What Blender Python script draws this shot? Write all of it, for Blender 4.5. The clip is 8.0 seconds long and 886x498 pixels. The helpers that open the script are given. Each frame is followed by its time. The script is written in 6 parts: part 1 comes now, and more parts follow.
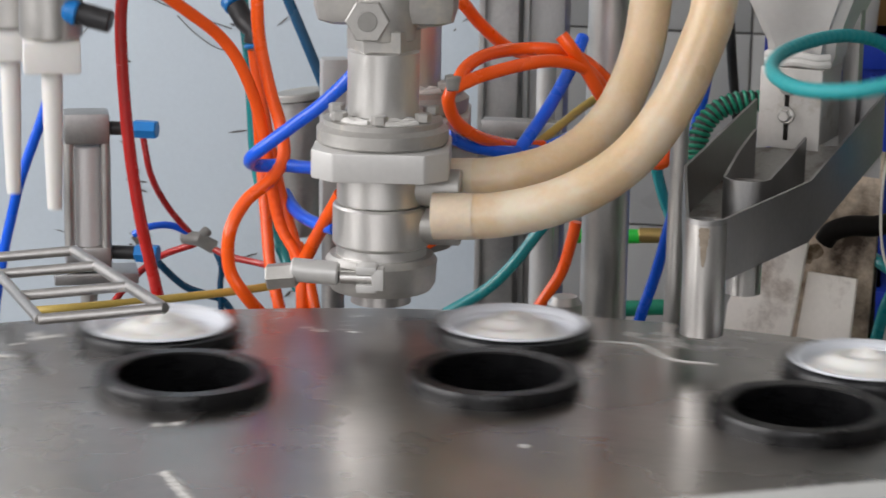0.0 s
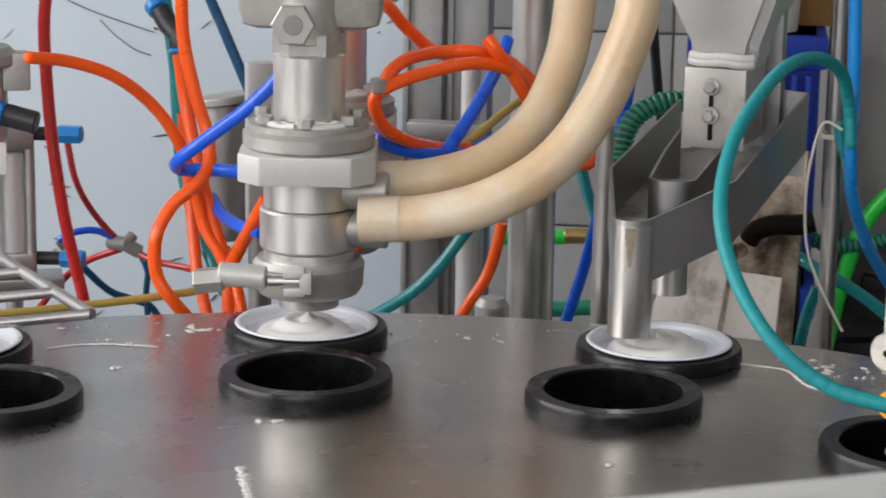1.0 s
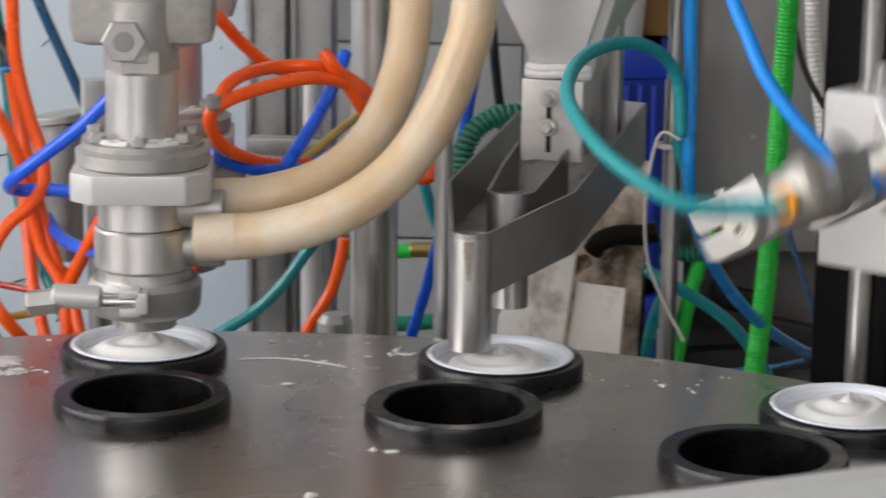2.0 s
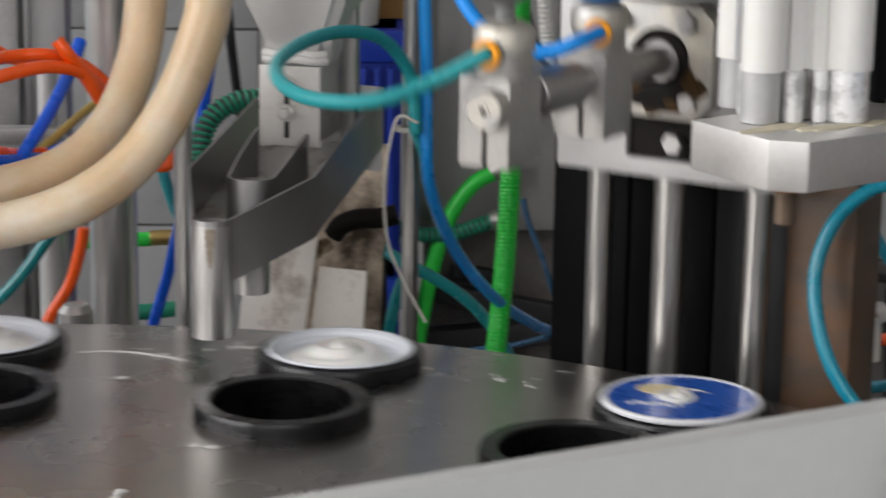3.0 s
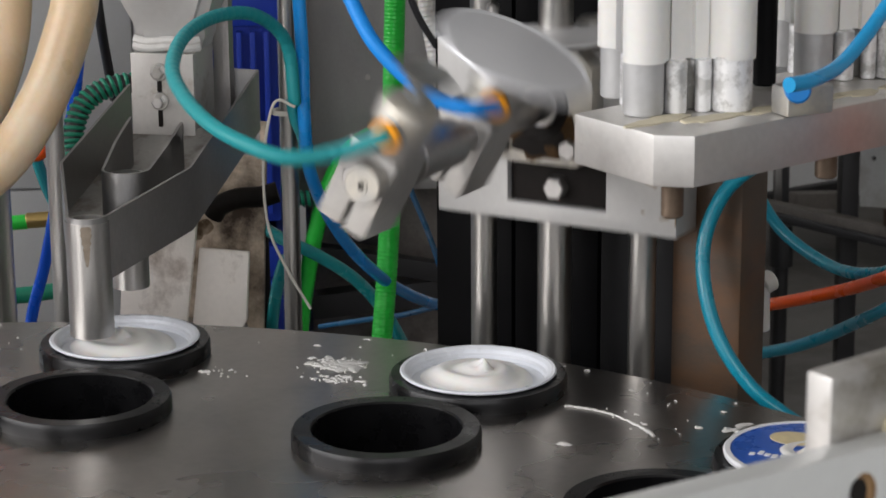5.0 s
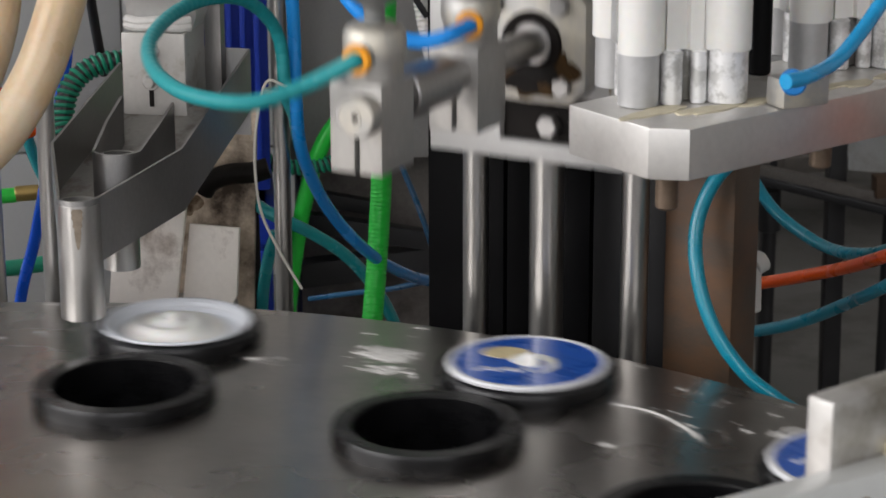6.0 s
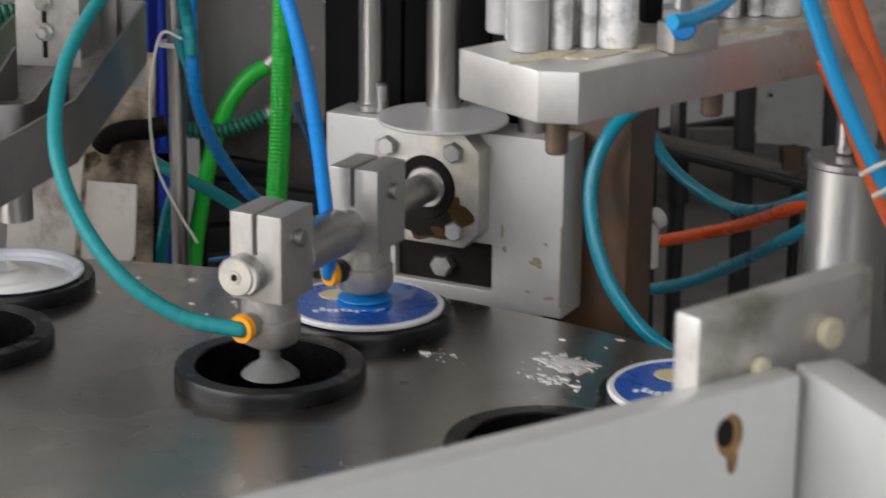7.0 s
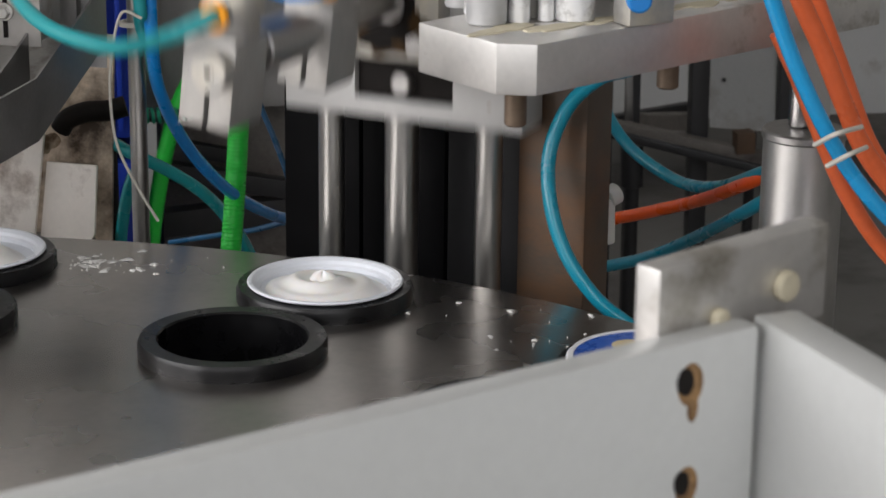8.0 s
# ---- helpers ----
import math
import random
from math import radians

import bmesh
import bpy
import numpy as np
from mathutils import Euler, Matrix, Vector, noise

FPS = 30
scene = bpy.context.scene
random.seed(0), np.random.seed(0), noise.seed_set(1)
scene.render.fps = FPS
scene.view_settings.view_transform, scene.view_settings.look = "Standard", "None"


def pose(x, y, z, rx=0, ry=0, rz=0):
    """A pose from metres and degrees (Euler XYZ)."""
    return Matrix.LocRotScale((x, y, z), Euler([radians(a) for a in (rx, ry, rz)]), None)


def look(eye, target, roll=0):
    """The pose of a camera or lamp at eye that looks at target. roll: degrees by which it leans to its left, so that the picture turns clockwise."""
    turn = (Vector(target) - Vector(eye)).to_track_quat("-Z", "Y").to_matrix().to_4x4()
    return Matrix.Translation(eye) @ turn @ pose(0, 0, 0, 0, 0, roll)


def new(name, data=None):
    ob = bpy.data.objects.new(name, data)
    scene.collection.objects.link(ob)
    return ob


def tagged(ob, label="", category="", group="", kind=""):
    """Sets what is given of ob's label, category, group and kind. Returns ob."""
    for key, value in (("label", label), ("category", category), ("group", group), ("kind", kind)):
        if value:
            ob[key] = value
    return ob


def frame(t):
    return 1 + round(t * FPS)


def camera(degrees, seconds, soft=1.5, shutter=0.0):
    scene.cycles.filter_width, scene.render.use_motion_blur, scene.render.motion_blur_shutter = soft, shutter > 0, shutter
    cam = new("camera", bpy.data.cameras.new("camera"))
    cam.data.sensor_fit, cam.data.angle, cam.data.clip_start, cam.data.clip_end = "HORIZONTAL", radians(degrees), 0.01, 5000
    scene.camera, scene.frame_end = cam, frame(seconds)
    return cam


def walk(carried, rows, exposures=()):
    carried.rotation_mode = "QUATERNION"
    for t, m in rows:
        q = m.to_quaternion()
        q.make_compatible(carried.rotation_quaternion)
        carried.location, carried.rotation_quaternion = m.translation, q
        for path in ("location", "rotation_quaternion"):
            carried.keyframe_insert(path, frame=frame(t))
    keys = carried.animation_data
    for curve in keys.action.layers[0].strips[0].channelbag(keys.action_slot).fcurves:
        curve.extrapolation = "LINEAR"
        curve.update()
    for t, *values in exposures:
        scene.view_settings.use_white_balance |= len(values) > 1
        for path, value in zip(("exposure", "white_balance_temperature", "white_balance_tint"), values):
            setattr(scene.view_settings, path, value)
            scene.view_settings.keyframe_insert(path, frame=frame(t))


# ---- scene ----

# ---------------- camera ----------------
cam = camera(21.53, 8.0, soft=1.6, shutter=0.5)


def aim(x, y, z, pan, tilt, roll):
    """Pose from eye, heading to the right of +y, downward tilt and lean."""
    a, b = radians(pan), radians(tilt)
    way = Vector((math.sin(a) * math.cos(b), math.cos(a) * math.cos(b), -math.sin(b)))
    return look((x, y, z), Vector((x, y, z)) + way, roll)


cam.data.dof.use_dof = True
cam.data.dof.focus_distance, cam.data.dof.aperture_fstop = 1.36, 40.0
walk(cam, [(t, aim(*v)) for t, *v in (
    (0.0, -0.126, -0.778, 0.369, 11.053, 13.386, 1.022),
    (0.5, -0.129, -0.777, 0.369, 12.219, 13.374, 1.114),
    (1.0, -0.129, -0.779, 0.370, 13.005, 13.319, 0.928),
    (1.2, -0.129, -0.779, 0.370, 13.533, 13.236, 0.928),
    (2.3, -0.107, -0.770, 0.369, 17.956, 12.919, 0.585),
    (2.5, -0.107, -0.770, 0.369, 19.262, 13.029, 0.585),
    (3.0, -0.113, -0.776, 0.372, 22.935, 13.321, 0.851),
    (3.5, -0.111, -0.779, 0.370, 24.859, 13.496, 1.075),
    (4.0, -0.110, -0.772, 0.373, 25.664, 13.915, 0.367),
    (4.5, -0.100, -0.750, 0.396, 25.844, 14.683, -0.506),
    (4.7, -0.100, -0.750, 0.396, 25.844, 14.763, -0.506),
    (5.8, -0.100, -0.740, 0.416, 26.058, 16.419, -0.157),
    (6.0, -0.100, -0.740, 0.416, 26.238, 16.379, -0.157),
    (6.5, -0.095, -0.738, 0.410, 26.759, 16.442, 0.152),
    (7.0, -0.089, -0.746, 0.399, 28.344, 16.802, 0.630),
    (7.5, -0.094, -0.755, 0.396, 29.493, 17.012, 0.609),
    (8.0, -0.099, -0.758, 0.394, 29.533, 16.981, 0.609),
)], exposures=[(0.0, 0.05), (0.5, 0.09), (1.0, 0.13), (3.0, -0.02), (3.5, -0.08), (8.0, -0.06)])

# ---------------- light ----------------
world = bpy.data.worlds.new("sky")
scene.world = world
world.use_nodes = True
_wn = world.node_tree.nodes
_sky = _wn.new("ShaderNodeTexSky")
_sky.sky_type, _sky.sun_disc = 'NISHITA', False
_sky.sun_elevation, _sky.sun_rotation = radians(42), radians(250)
world.node_tree.links.new(_sky.outputs[0], _wn["Background"].inputs[0])
_wn["Background"].inputs[1].default_value = 0.06


def window_light(name, eye, target, w, h, watts, colour):
    """Daylight of an opening: an area lamp that fills it."""
    li = bpy.data.lights.new(name, 'AREA')
    li.shape, li.size, li.size_y, li.energy, li.color = 'RECTANGLE', w, h, watts, colour
    new(name, li).matrix_world = look(eye, target)


window_light("window_light_west", (-3.15, 0.6, 1.35), (0.0, 0.6, 0.6), 4.4, 1.9, 152, (1.0, 0.965, 0.965))
window_light("window_light_south", (-1.25, -3.15, 1.45), (-1.25, 0.0, 0.5), 3.3, 1.7, 52, (1.0, 0.965, 0.965))


# ---------------- materials ----------------
def mat(name, base, rough=0.5, metal=0.0, vary=0.12, scale=30.0, bump=0.0, stretch=(1, 1, 1), fine=260.0,
        stain=None, stain_scale=14.0, stain_at=0.62, spread=0.08, coat=0.0, sub=0.0, rvary=0.1, spec=0.5):
    """Surface with broad and fine variation, optional stains and relief."""
    m = bpy.data.materials.new(name)
    m.use_nodes = True
    nt, L = m.node_tree, m.node_tree.links
    b = nt.nodes["Principled BSDF"]
    co = nt.nodes.new("ShaderNodeTexCoord")
    mp = nt.nodes.new("ShaderNodeMapping")
    mp.inputs["Scale"].default_value = stretch
    L.new(co.outputs["Object"], mp.inputs["Vector"])

    def noise_(sc, detail=4.0, rough_=0.6):
        n = nt.nodes.new("ShaderNodeTexNoise")
        n.inputs["Scale"].default_value, n.inputs["Detail"].default_value, n.inputs["Roughness"].default_value = sc, detail, rough_
        L.new(mp.outputs[0], n.inputs["Vector"])
        return n

    big, small = noise_(scale), noise_(fine, 2.0)
    mix = nt.nodes.new("ShaderNodeMath")
    mix.operation = 'MULTIPLY_ADD'
    L.new(small.outputs[0], mix.inputs[0])
    mix.inputs[1].default_value = 0.45
    L.new(big.outputs[0], mix.inputs[2])
    ramp = nt.nodes.new("ShaderNodeMapRange")
    L.new(mix.outputs[0], ramp.inputs[0])
    ramp.inputs[1].default_value, ramp.inputs[2].default_value = 0.45, 1.0
    ramp.inputs[3].default_value, ramp.inputs[4].default_value = 1 - vary, 1 + vary
    col = nt.nodes.new("ShaderNodeMix")
    col.data_type, col.blend_type = 'RGBA', 'MULTIPLY'
    col.inputs["Factor"].default_value = 1.0
    col.inputs["A"].default_value = (*base, 1)
    L.new(ramp.outputs[0], col.inputs["B"])
    out = col.outputs["Result"]
    if stain:
        s = noise_(stain_scale, 6.0, 0.7)
        r2 = nt.nodes.new("ShaderNodeMapRange")
        L.new(s.outputs[0], r2.inputs[0])
        r2.inputs[1].default_value, r2.inputs[2].default_value = stain_at - spread, stain_at + spread
        c2 = nt.nodes.new("ShaderNodeMix")
        c2.data_type = 'RGBA'
        L.new(r2.outputs[0], c2.inputs["Factor"])
        L.new(out, c2.inputs["A"])
        c2.inputs["B"].default_value = (*stain, 1)
        out = c2.outputs["Result"]
    L.new(out, b.inputs["Base Color"])
    rr = nt.nodes.new("ShaderNodeMapRange")
    L.new(big.outputs[0], rr.inputs[0])
    rr.inputs[1].default_value, rr.inputs[2].default_value = 0.3, 0.7
    rr.inputs[3].default_value, rr.inputs[4].default_value = max(0.02, rough - rvary), min(1, rough + rvary)
    L.new(rr.outputs[0], b.inputs["Roughness"])
    b.inputs["Metallic"].default_value = metal
    b.inputs["Coat Weight"].default_value = coat
    b.inputs["Specular IOR Level"].default_value = spec
    if sub:
        b.inputs["Subsurface Weight"].default_value = sub
        b.inputs["Subsurface Radius"].default_value = (0.01, 0.006, 0.003)
        b.inputs["Subsurface Scale"].default_value = 0.6
    if bump:
        bp = nt.nodes.new("ShaderNodeBump")
        bp.inputs["Strength"].default_value, bp.inputs["Distance"].default_value = bump, 0.0006
        L.new(mix.outputs[0], bp.inputs["Height"])
        L.new(bp.outputs[0], b.inputs["Normal"])
    return m


STEEL = mat("brushed_steel", (0.55, 0.54, 0.52), 0.37, 1.0, 0.07, 14, 0.08, (2, 2, 1))
SATIN = mat("satin_steel", (0.66, 0.65, 0.63), 0.38, 0.95, 0.07, 16, 0.1, (3, 3, 1))
STEEL_DULL = mat("dull_steel", (0.42, 0.41, 0.40), 0.42, 1.0, 0.18, 22, 0.2)
STEEL_GREY = mat("sheet_steel", (0.42, 0.415, 0.41), 0.42, 1.0, 0.14, 9, 0.15, (3, 3, 1))
TABLE = mat("table_steel", (0.36, 0.345, 0.33), 0.275, 1.0, 0.16, 7, 0.08, (1, 1, 1), 180, rvary=0.055, stain=(0.50, 0.47, 0.44), stain_scale=10, stain_at=0.58, spread=0.2)
GROUND_ROD = mat("ground_steel_rod", (0.43, 0.42, 0.40), 0.33, 1.0, 0.08, 20, 0.04, (3, 3, 1), rvary=0.03)
DIRTY_STEEL = mat("dirty_sheet_steel", (0.42, 0.41, 0.39), 0.45, 0.8, 0.14, 20, 0.15, stain=(0.11, 0.075, 0.05), stain_scale=26, stain_at=0.55, spread=0.1)
BROWNED_BOLT = mat("browned_bolt", (0.16, 0.115, 0.08), 0.5, 0.5, 0.25, 60, 0.2)
DARK_PANEL = mat("dark_grey_panel", (0.012, 0.012, 0.013), 0.5, 0.0, 0.2, 8, spec=0.3)
CHROME = mat("chromed_rod", (0.41, 0.40, 0.39), 0.24, 1.0, 0.04, 20, rvary=0.012)
CAST = mat("cast_aluminium", (0.43, 0.42, 0.40), 0.5, 0.75, 0.12, 60, 0.3, stain=(0.62, 0.58, 0.48), stain_at=0.63)
ALU = mat("anodised_aluminium", (0.62, 0.62, 0.61), 0.42, 0.6, 0.06, 25, 0.1)
ALU_BRIGHT = mat("machined_aluminium", (0.53, 0.525, 0.51), 0.45, 0.3, 0.07, 18, 0.1, stain=(0.50, 0.46, 0.40), stain_at=0.74)
ALU_LIGHT = mat("satin_aluminium", (0.66, 0.66, 0.66), 0.4, 0.3, 0.05, 20, 0.08)
BRIDGE = mat("raw_aluminium_plate", (0.66, 0.645, 0.62), 0.48, 0.85, 0.1, 16, 0.12, stain=(0.30, 0.27, 0.21), stain_scale=20, stain_at=0.64)
GUARD = mat("grey_painted_plate", (0.58, 0.59, 0.58), 0.38, 0.15, 0.05, 10, 0.08)
RUST = mat("rust_stain", (0.27, 0.105, 0.03), 0.8, 0.0, 0.4, 120, 0.4)
# black put in holes in place of their shade; also for grease and grime
DARKHOLE = mat("hole_and_grime_black", (0.012, 0.010, 0.009), 0.55, 0.0, 0.3, 60, spec=0.12)
BLACK_PLATE = mat("black_anodised_plate", (0.0035, 0.0035, 0.004), 0.55, 0.0, 0.25, 10, spec=0.1)
BROWN = mat("brown_steel_column", (0.078, 0.052, 0.034), 0.45, 0.2, 0.2, 8, 0.1, (1, 1, 2), stain=(0.15, 0.066, 0.022), stain_scale=7, stain_at=0.56, spread=0.12)
RUBBER = mat("black_nylon", (0.0035, 0.0035, 0.004), 0.30, 0.0, 0.25, 50, 0.15, spec=0.34)
CUP = mat("white_cup_plastic", (0.78, 0.81, 0.86), 0.32, 0.0, 0.03, 20, coat=0.2)
CREAM = mat("white_cream", (0.84, 0.83, 0.80), 0.42, 0.0, 0.03, 30, 0.1, sub=0.15)
SPLASH = mat("dried_cream", (0.62, 0.61, 0.585), 0.6, 0.0, 0.12, 90, 0.4)
LID_BLUE = mat("blue_printed_lid", (0.02, 0.10, 0.46), 0.3, 0.0, 0.2, 55, stain=(0.55, 0.62, 0.78), stain_scale=34, stain_at=0.66, spread=0.02, coat=0.3)
LID_WHITE = mat("white_lid_rim", (0.80, 0.81, 0.83), 0.35, 0.0, 0.03, 20)
LID_CREAM = mat("cream_print", (0.66, 0.56, 0.33), 0.4, 0.0, 0.15, 70)
SILICONE = mat("milky_silicone_hose", (0.62, 0.46, 0.285), 0.34, 0.0, 0.09, 16, 0.1, sub=0.5, stain=(0.68, 0.60, 0.47), stain_scale=9, stain_at=0.55)
ORANGE = mat("orange_tube", (0.95, 0.105, 0.004), 0.28, 0.0, 0.06, 20, coat=0.1)
ORANGE_DULL = mat("dusty_orange_tube", (0.66, 0.12, 0.035), 0.35, 0.0, 0.12, 30)
RED = mat("red_tube", (0.46, 0.018, 0.015), 0.25, 0.0, 0.1, 20, coat=0.3)
BLUE = mat("blue_tube", (0.006, 0.11, 0.76), 0.27, 0.0, 0.08, 20, coat=0.12)
BLUE_SKY = mat("sky_blue_tube", (0.008, 0.27, 0.74), 0.25, 0.0, 0.08, 20, coat=0.3)
NAVY = mat("dark_blue_tube", (0.006, 0.075, 0.17), 0.28, 0.0, 0.08, 20, coat=0.2)
CYAN = mat("cyan_blue_tube", (0.004, 0.25, 0.36), 0.28, 0.0, 0.08, 20, coat=0.1)
TEAL = mat("teal_tube", (0.014, 0.27, 0.29), 0.27, 0.0, 0.08, 20, coat=0.3)
GREEN = mat("bright_green_hose", (0.025, 0.62, 0.060), 0.35, 0.0, 0.1, 20)
GREEN_DARK = mat("dark_green_hose", (0.012, 0.25, 0.15), 0.35, 0.0, 0.1, 20)
YELLOW = mat("yellow_tube", (0.50, 0.36, 0.08), 0.4, 0.0, 0.12, 20)
AMBER = mat("orange_collar", (0.90, 0.36, 0.01), 0.4, 0.0, 0.06, 20)
BLUE_CAP = mat("blue_push_fitting", (0.01, 0.20, 0.58), 0.35, 0.0, 0.08, 20)
BLACK = mat("black_plastic", (0.02, 0.02, 0.022), 0.4, 0.0, 0.2, 40)
GREY_FIT = mat("grey_plastic_fitting", (0.24, 0.235, 0.22), 0.5, 0.0, 0.12, 40)
WHITE_PL = mat("white_plastic", (0.74, 0.73, 0.70), 0.4, 0.0, 0.04, 20, sub=0.1)
CLEAR_TIE = mat("natural_nylon", (0.55, 0.53, 0.47), 0.4, 0.0, 0.05, 20)
BRASS = mat("brass", (0.50, 0.36, 0.14), 0.35, 1.0, 0.1, 40)
PANEL_BLUE = mat("pale_blue_panel", (0.53, 0.60, 0.66), 0.4, 0.0, 0.05, 4, 0.05)
SCRATCH = mat("dark_scratch", (0.07, 0.06, 0.055), 0.7, 0.0, 0.3, 200)
STAINED = mat("stained_white_plate", (0.92, 0.86, 0.79), 0.5, 0.0, 0.06, 20, 0.05, stain=(0.20, 0.115, 0.06), stain_scale=17, stain_at=0.65, spread=0.12)
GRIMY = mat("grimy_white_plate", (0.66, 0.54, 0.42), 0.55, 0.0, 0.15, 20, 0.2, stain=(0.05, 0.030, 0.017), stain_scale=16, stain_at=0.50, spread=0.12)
CRATE = mat("blue_crate_plastic", (0.008, 0.040, 0.40), 0.45, 0.0, 0.12, 20)
CABINET = mat("cabinet_sheet", (0.34, 0.335, 0.325), 0.45, 0.35, 0.12, 9, 0.1, (3, 3, 1))
CARD = mat("brown_card", (0.36, 0.20, 0.07), 0.8, 0.0, 0.15, 30)
TILE = mat("white_wall_tile", (0.62, 0.62, 0.60), 0.3, 0.0, 0.05, 3, coat=0.2)
GROUT = mat("tile_grout", (0.34, 0.33, 0.31), 0.8, 0.0, 0.1, 40)
PLASTER = mat("painted_plaster", (0.62, 0.62, 0.60), 0.8, 0.0, 0.05, 5, 0.1)
CONCRETE = mat("worn_concrete", (0.20, 0.193, 0.185), 0.6, 0.0, 0.2, 5, 0.2, stain=(0.11, 0.10, 0.095), stain_scale=3.5, stain_at=0.58, spread=0.1)
DARK_STEEL = mat("dark_painted_steel", (0.03, 0.03, 0.032), 0.45, 0.3, 0.2, 20)


# ---------------- mesh helpers ----------------
def link_mesh(name, bm, material, smooth=True):
    me = bpy.data.meshes.new(name)
    bmesh.ops.recalc_face_normals(bm, faces=bm.faces)
    bm.to_mesh(me)
    bm.free()
    me.materials.append(material)
    if smooth:
        for p in me.polygons:
            p.use_smooth = True
        me.set_sharp_from_angle(angle=radians(31))
    return new(name, me)


def part(name, bm, material, parent=None, label="", m=None):
    ob = link_mesh(name, bm, material)
    ob.parent = parent
    if m is not None:
        ob.matrix_basis = m
    return tagged(ob, label)


def thing(name, label, category, group="", kind="", m=None):
    ob = new(name)
    ob.empty_display_size = 0.02
    if m is not None:
        ob.matrix_basis = m
    return tagged(ob, label, category, group, kind)


def single(name, bm, material, label, category, group="", kind="", m=None):
    return tagged(part(name, bm, material, None, "", m), label, category, group, kind)


def box(bm, x0, x1, y0, y1, z0, z1, bevel=0.0012, m=None):
    b = bmesh.new()
    bmesh.ops.create_cube(b, size=1)
    for v in b.verts:
        v.co = Vector(((x0 + x1) / 2 + v.co.x * (x1 - x0), (y0 + y1) / 2 + v.co.y * (y1 - y0), (z0 + z1) / 2 + v.co.z * (z1 - z0)))
    if bevel:
        bmesh.ops.bevel(b, geom=b.edges[:], offset=bevel, segments=2, profile=0.6, affect='EDGES')
    return merge(bm, b, m)


def merge(bm, b, m=None):
    if m is not None:
        bmesh.ops.transform(b, matrix=m, verts=b.verts)
    me = bpy.data.meshes.new("tmp")
    b.to_mesh(me)
    b.free()
    bm.from_mesh(me)
    bpy.data.meshes.remove(me)
    return bm


def lathe(bm, profile, n=40, m=None, close=False):
    """Turned shape from (radius, height) pairs round z; close joins the last pair to the first."""
    b = bmesh.new()
    rings = []
    for r, z in profile:
        if r < 1e-6:
            rings.append([b.verts.new((0, 0, z))])
        else:
            rings.append([b.verts.new((r * math.cos(2 * math.pi * i / n), r * math.sin(2 * math.pi * i / n), z)) for i in range(n)])
    pairs = list(zip(rings, rings[1:]))
    if close:
        pairs.append((rings[-1], rings[0]))
    for a, c in pairs:
        for i in range(n):
            j = (i + 1) % n
            f = [a[i % len(a)], a[j % len(a)], c[j % len(c)], c[i % len(c)]]
            f = list(dict.fromkeys(f))
            if len(f) > 2:
                b.faces.new(f)
    return merge(bm, b, m)


def cyl(bm, r, z0, z1, bevel=0.001, n=32, m=None):
    e = min(bevel, r * 0.4, abs(z1 - z0) * 0.4)
    return lathe(bm, [(0, z0), (r - e, z0), (r, z0 + e), (r, z1 - e), (r - e, z1), (0, z1)], n, m)


def hexa(bm, r, z0, z1, m=None):
    return cyl(bm, r, z0, z1, 0.0008, 6, m)


def between(a, c):
    """Frame whose z axis runs from a to c, with its foot at a, and the length."""
    a, c = Vector(a), Vector(c)
    return Matrix.Translation(a) @ (c - a).to_track_quat('Z', 'Y').to_matrix().to_4x4(), (c - a).length


def rod(bm, a, c, r, bevel=0.001, n=24):
    m, d = between(a, c)
    return cyl(bm, r, 0, d, bevel, n, m)


def spline(pts, per=10):
    """Smooth run of points through pts."""
    p = [Vector(q) for q in pts]
    p = [p[0] * 2 - p[1]] + p + [p[-1] * 2 - p[-2]]
    out = []
    for i in range(1, len(p) - 2):
        for k in range(per):
            t = k / per
            out.append(0.5 * ((2 * p[i]) + (p[i + 1] - p[i - 1]) * t + (2 * p[i - 1] - 5 * p[i] + 4 * p[i + 1] - p[i + 2]) * t * t
                              + (3 * p[i] - p[i - 1] - 3 * p[i + 1] + p[i + 2]) * t ** 3))
    out.append(p[-2])
    return out


def sweep(bm, line, r, n=14, ribs=0.0, rib_step=0.004):
    """Round tube along a run of points; ribs: extra radius of raised rings."""
    line = [Vector(q) for q in line]
    if ribs:
        fine_, acc = [line[0]], 0.0
        for a, c in zip(line, line[1:]):
            k = max(1, int((c - a).length / (rib_step / 4)))
            fine_ += [a.lerp(c, (i + 1) / k) for i in range(k)]
        line = fine_
    b = bmesh.new()
    up = Vector((0.3, 0.2, 1)).normalized()
    rings, run = [], 0.0
    for i, p in enumerate(line):
        d = (line[min(i + 1, len(line) - 1)] - line[max(i - 1, 0)]).normalized()
        up = (up - d * up.dot(d)).normalized()
        side = d.cross(up)
        if i:
            run += (p - line[i - 1]).length
        rr = r + (ribs * max(0, math.sin(2 * math.pi * run / rib_step)) if ribs else 0)
        rings.append([b.verts.new(p + (up * math.cos(2 * math.pi * k / n) + side * math.sin(2 * math.pi * k / n)) * rr) for k in range(n)])
    for a, c in zip(rings, rings[1:]):
        for k in range(n):
            b.faces.new((a[k], a[(k + 1) % n], c[(k + 1) % n], c[k]))
    b.faces.new(rings[0][::-1])
    b.faces.new(rings[-1])
    return merge(bm, b)


def hose(name, pts, r, material, label, group="", ribs=0.0, n=14, category="hose", rib_step=0.004):
    return single(name, sweep(bmesh.new(), spline(pts), r, n, ribs, rib_step), material, label, category, group)


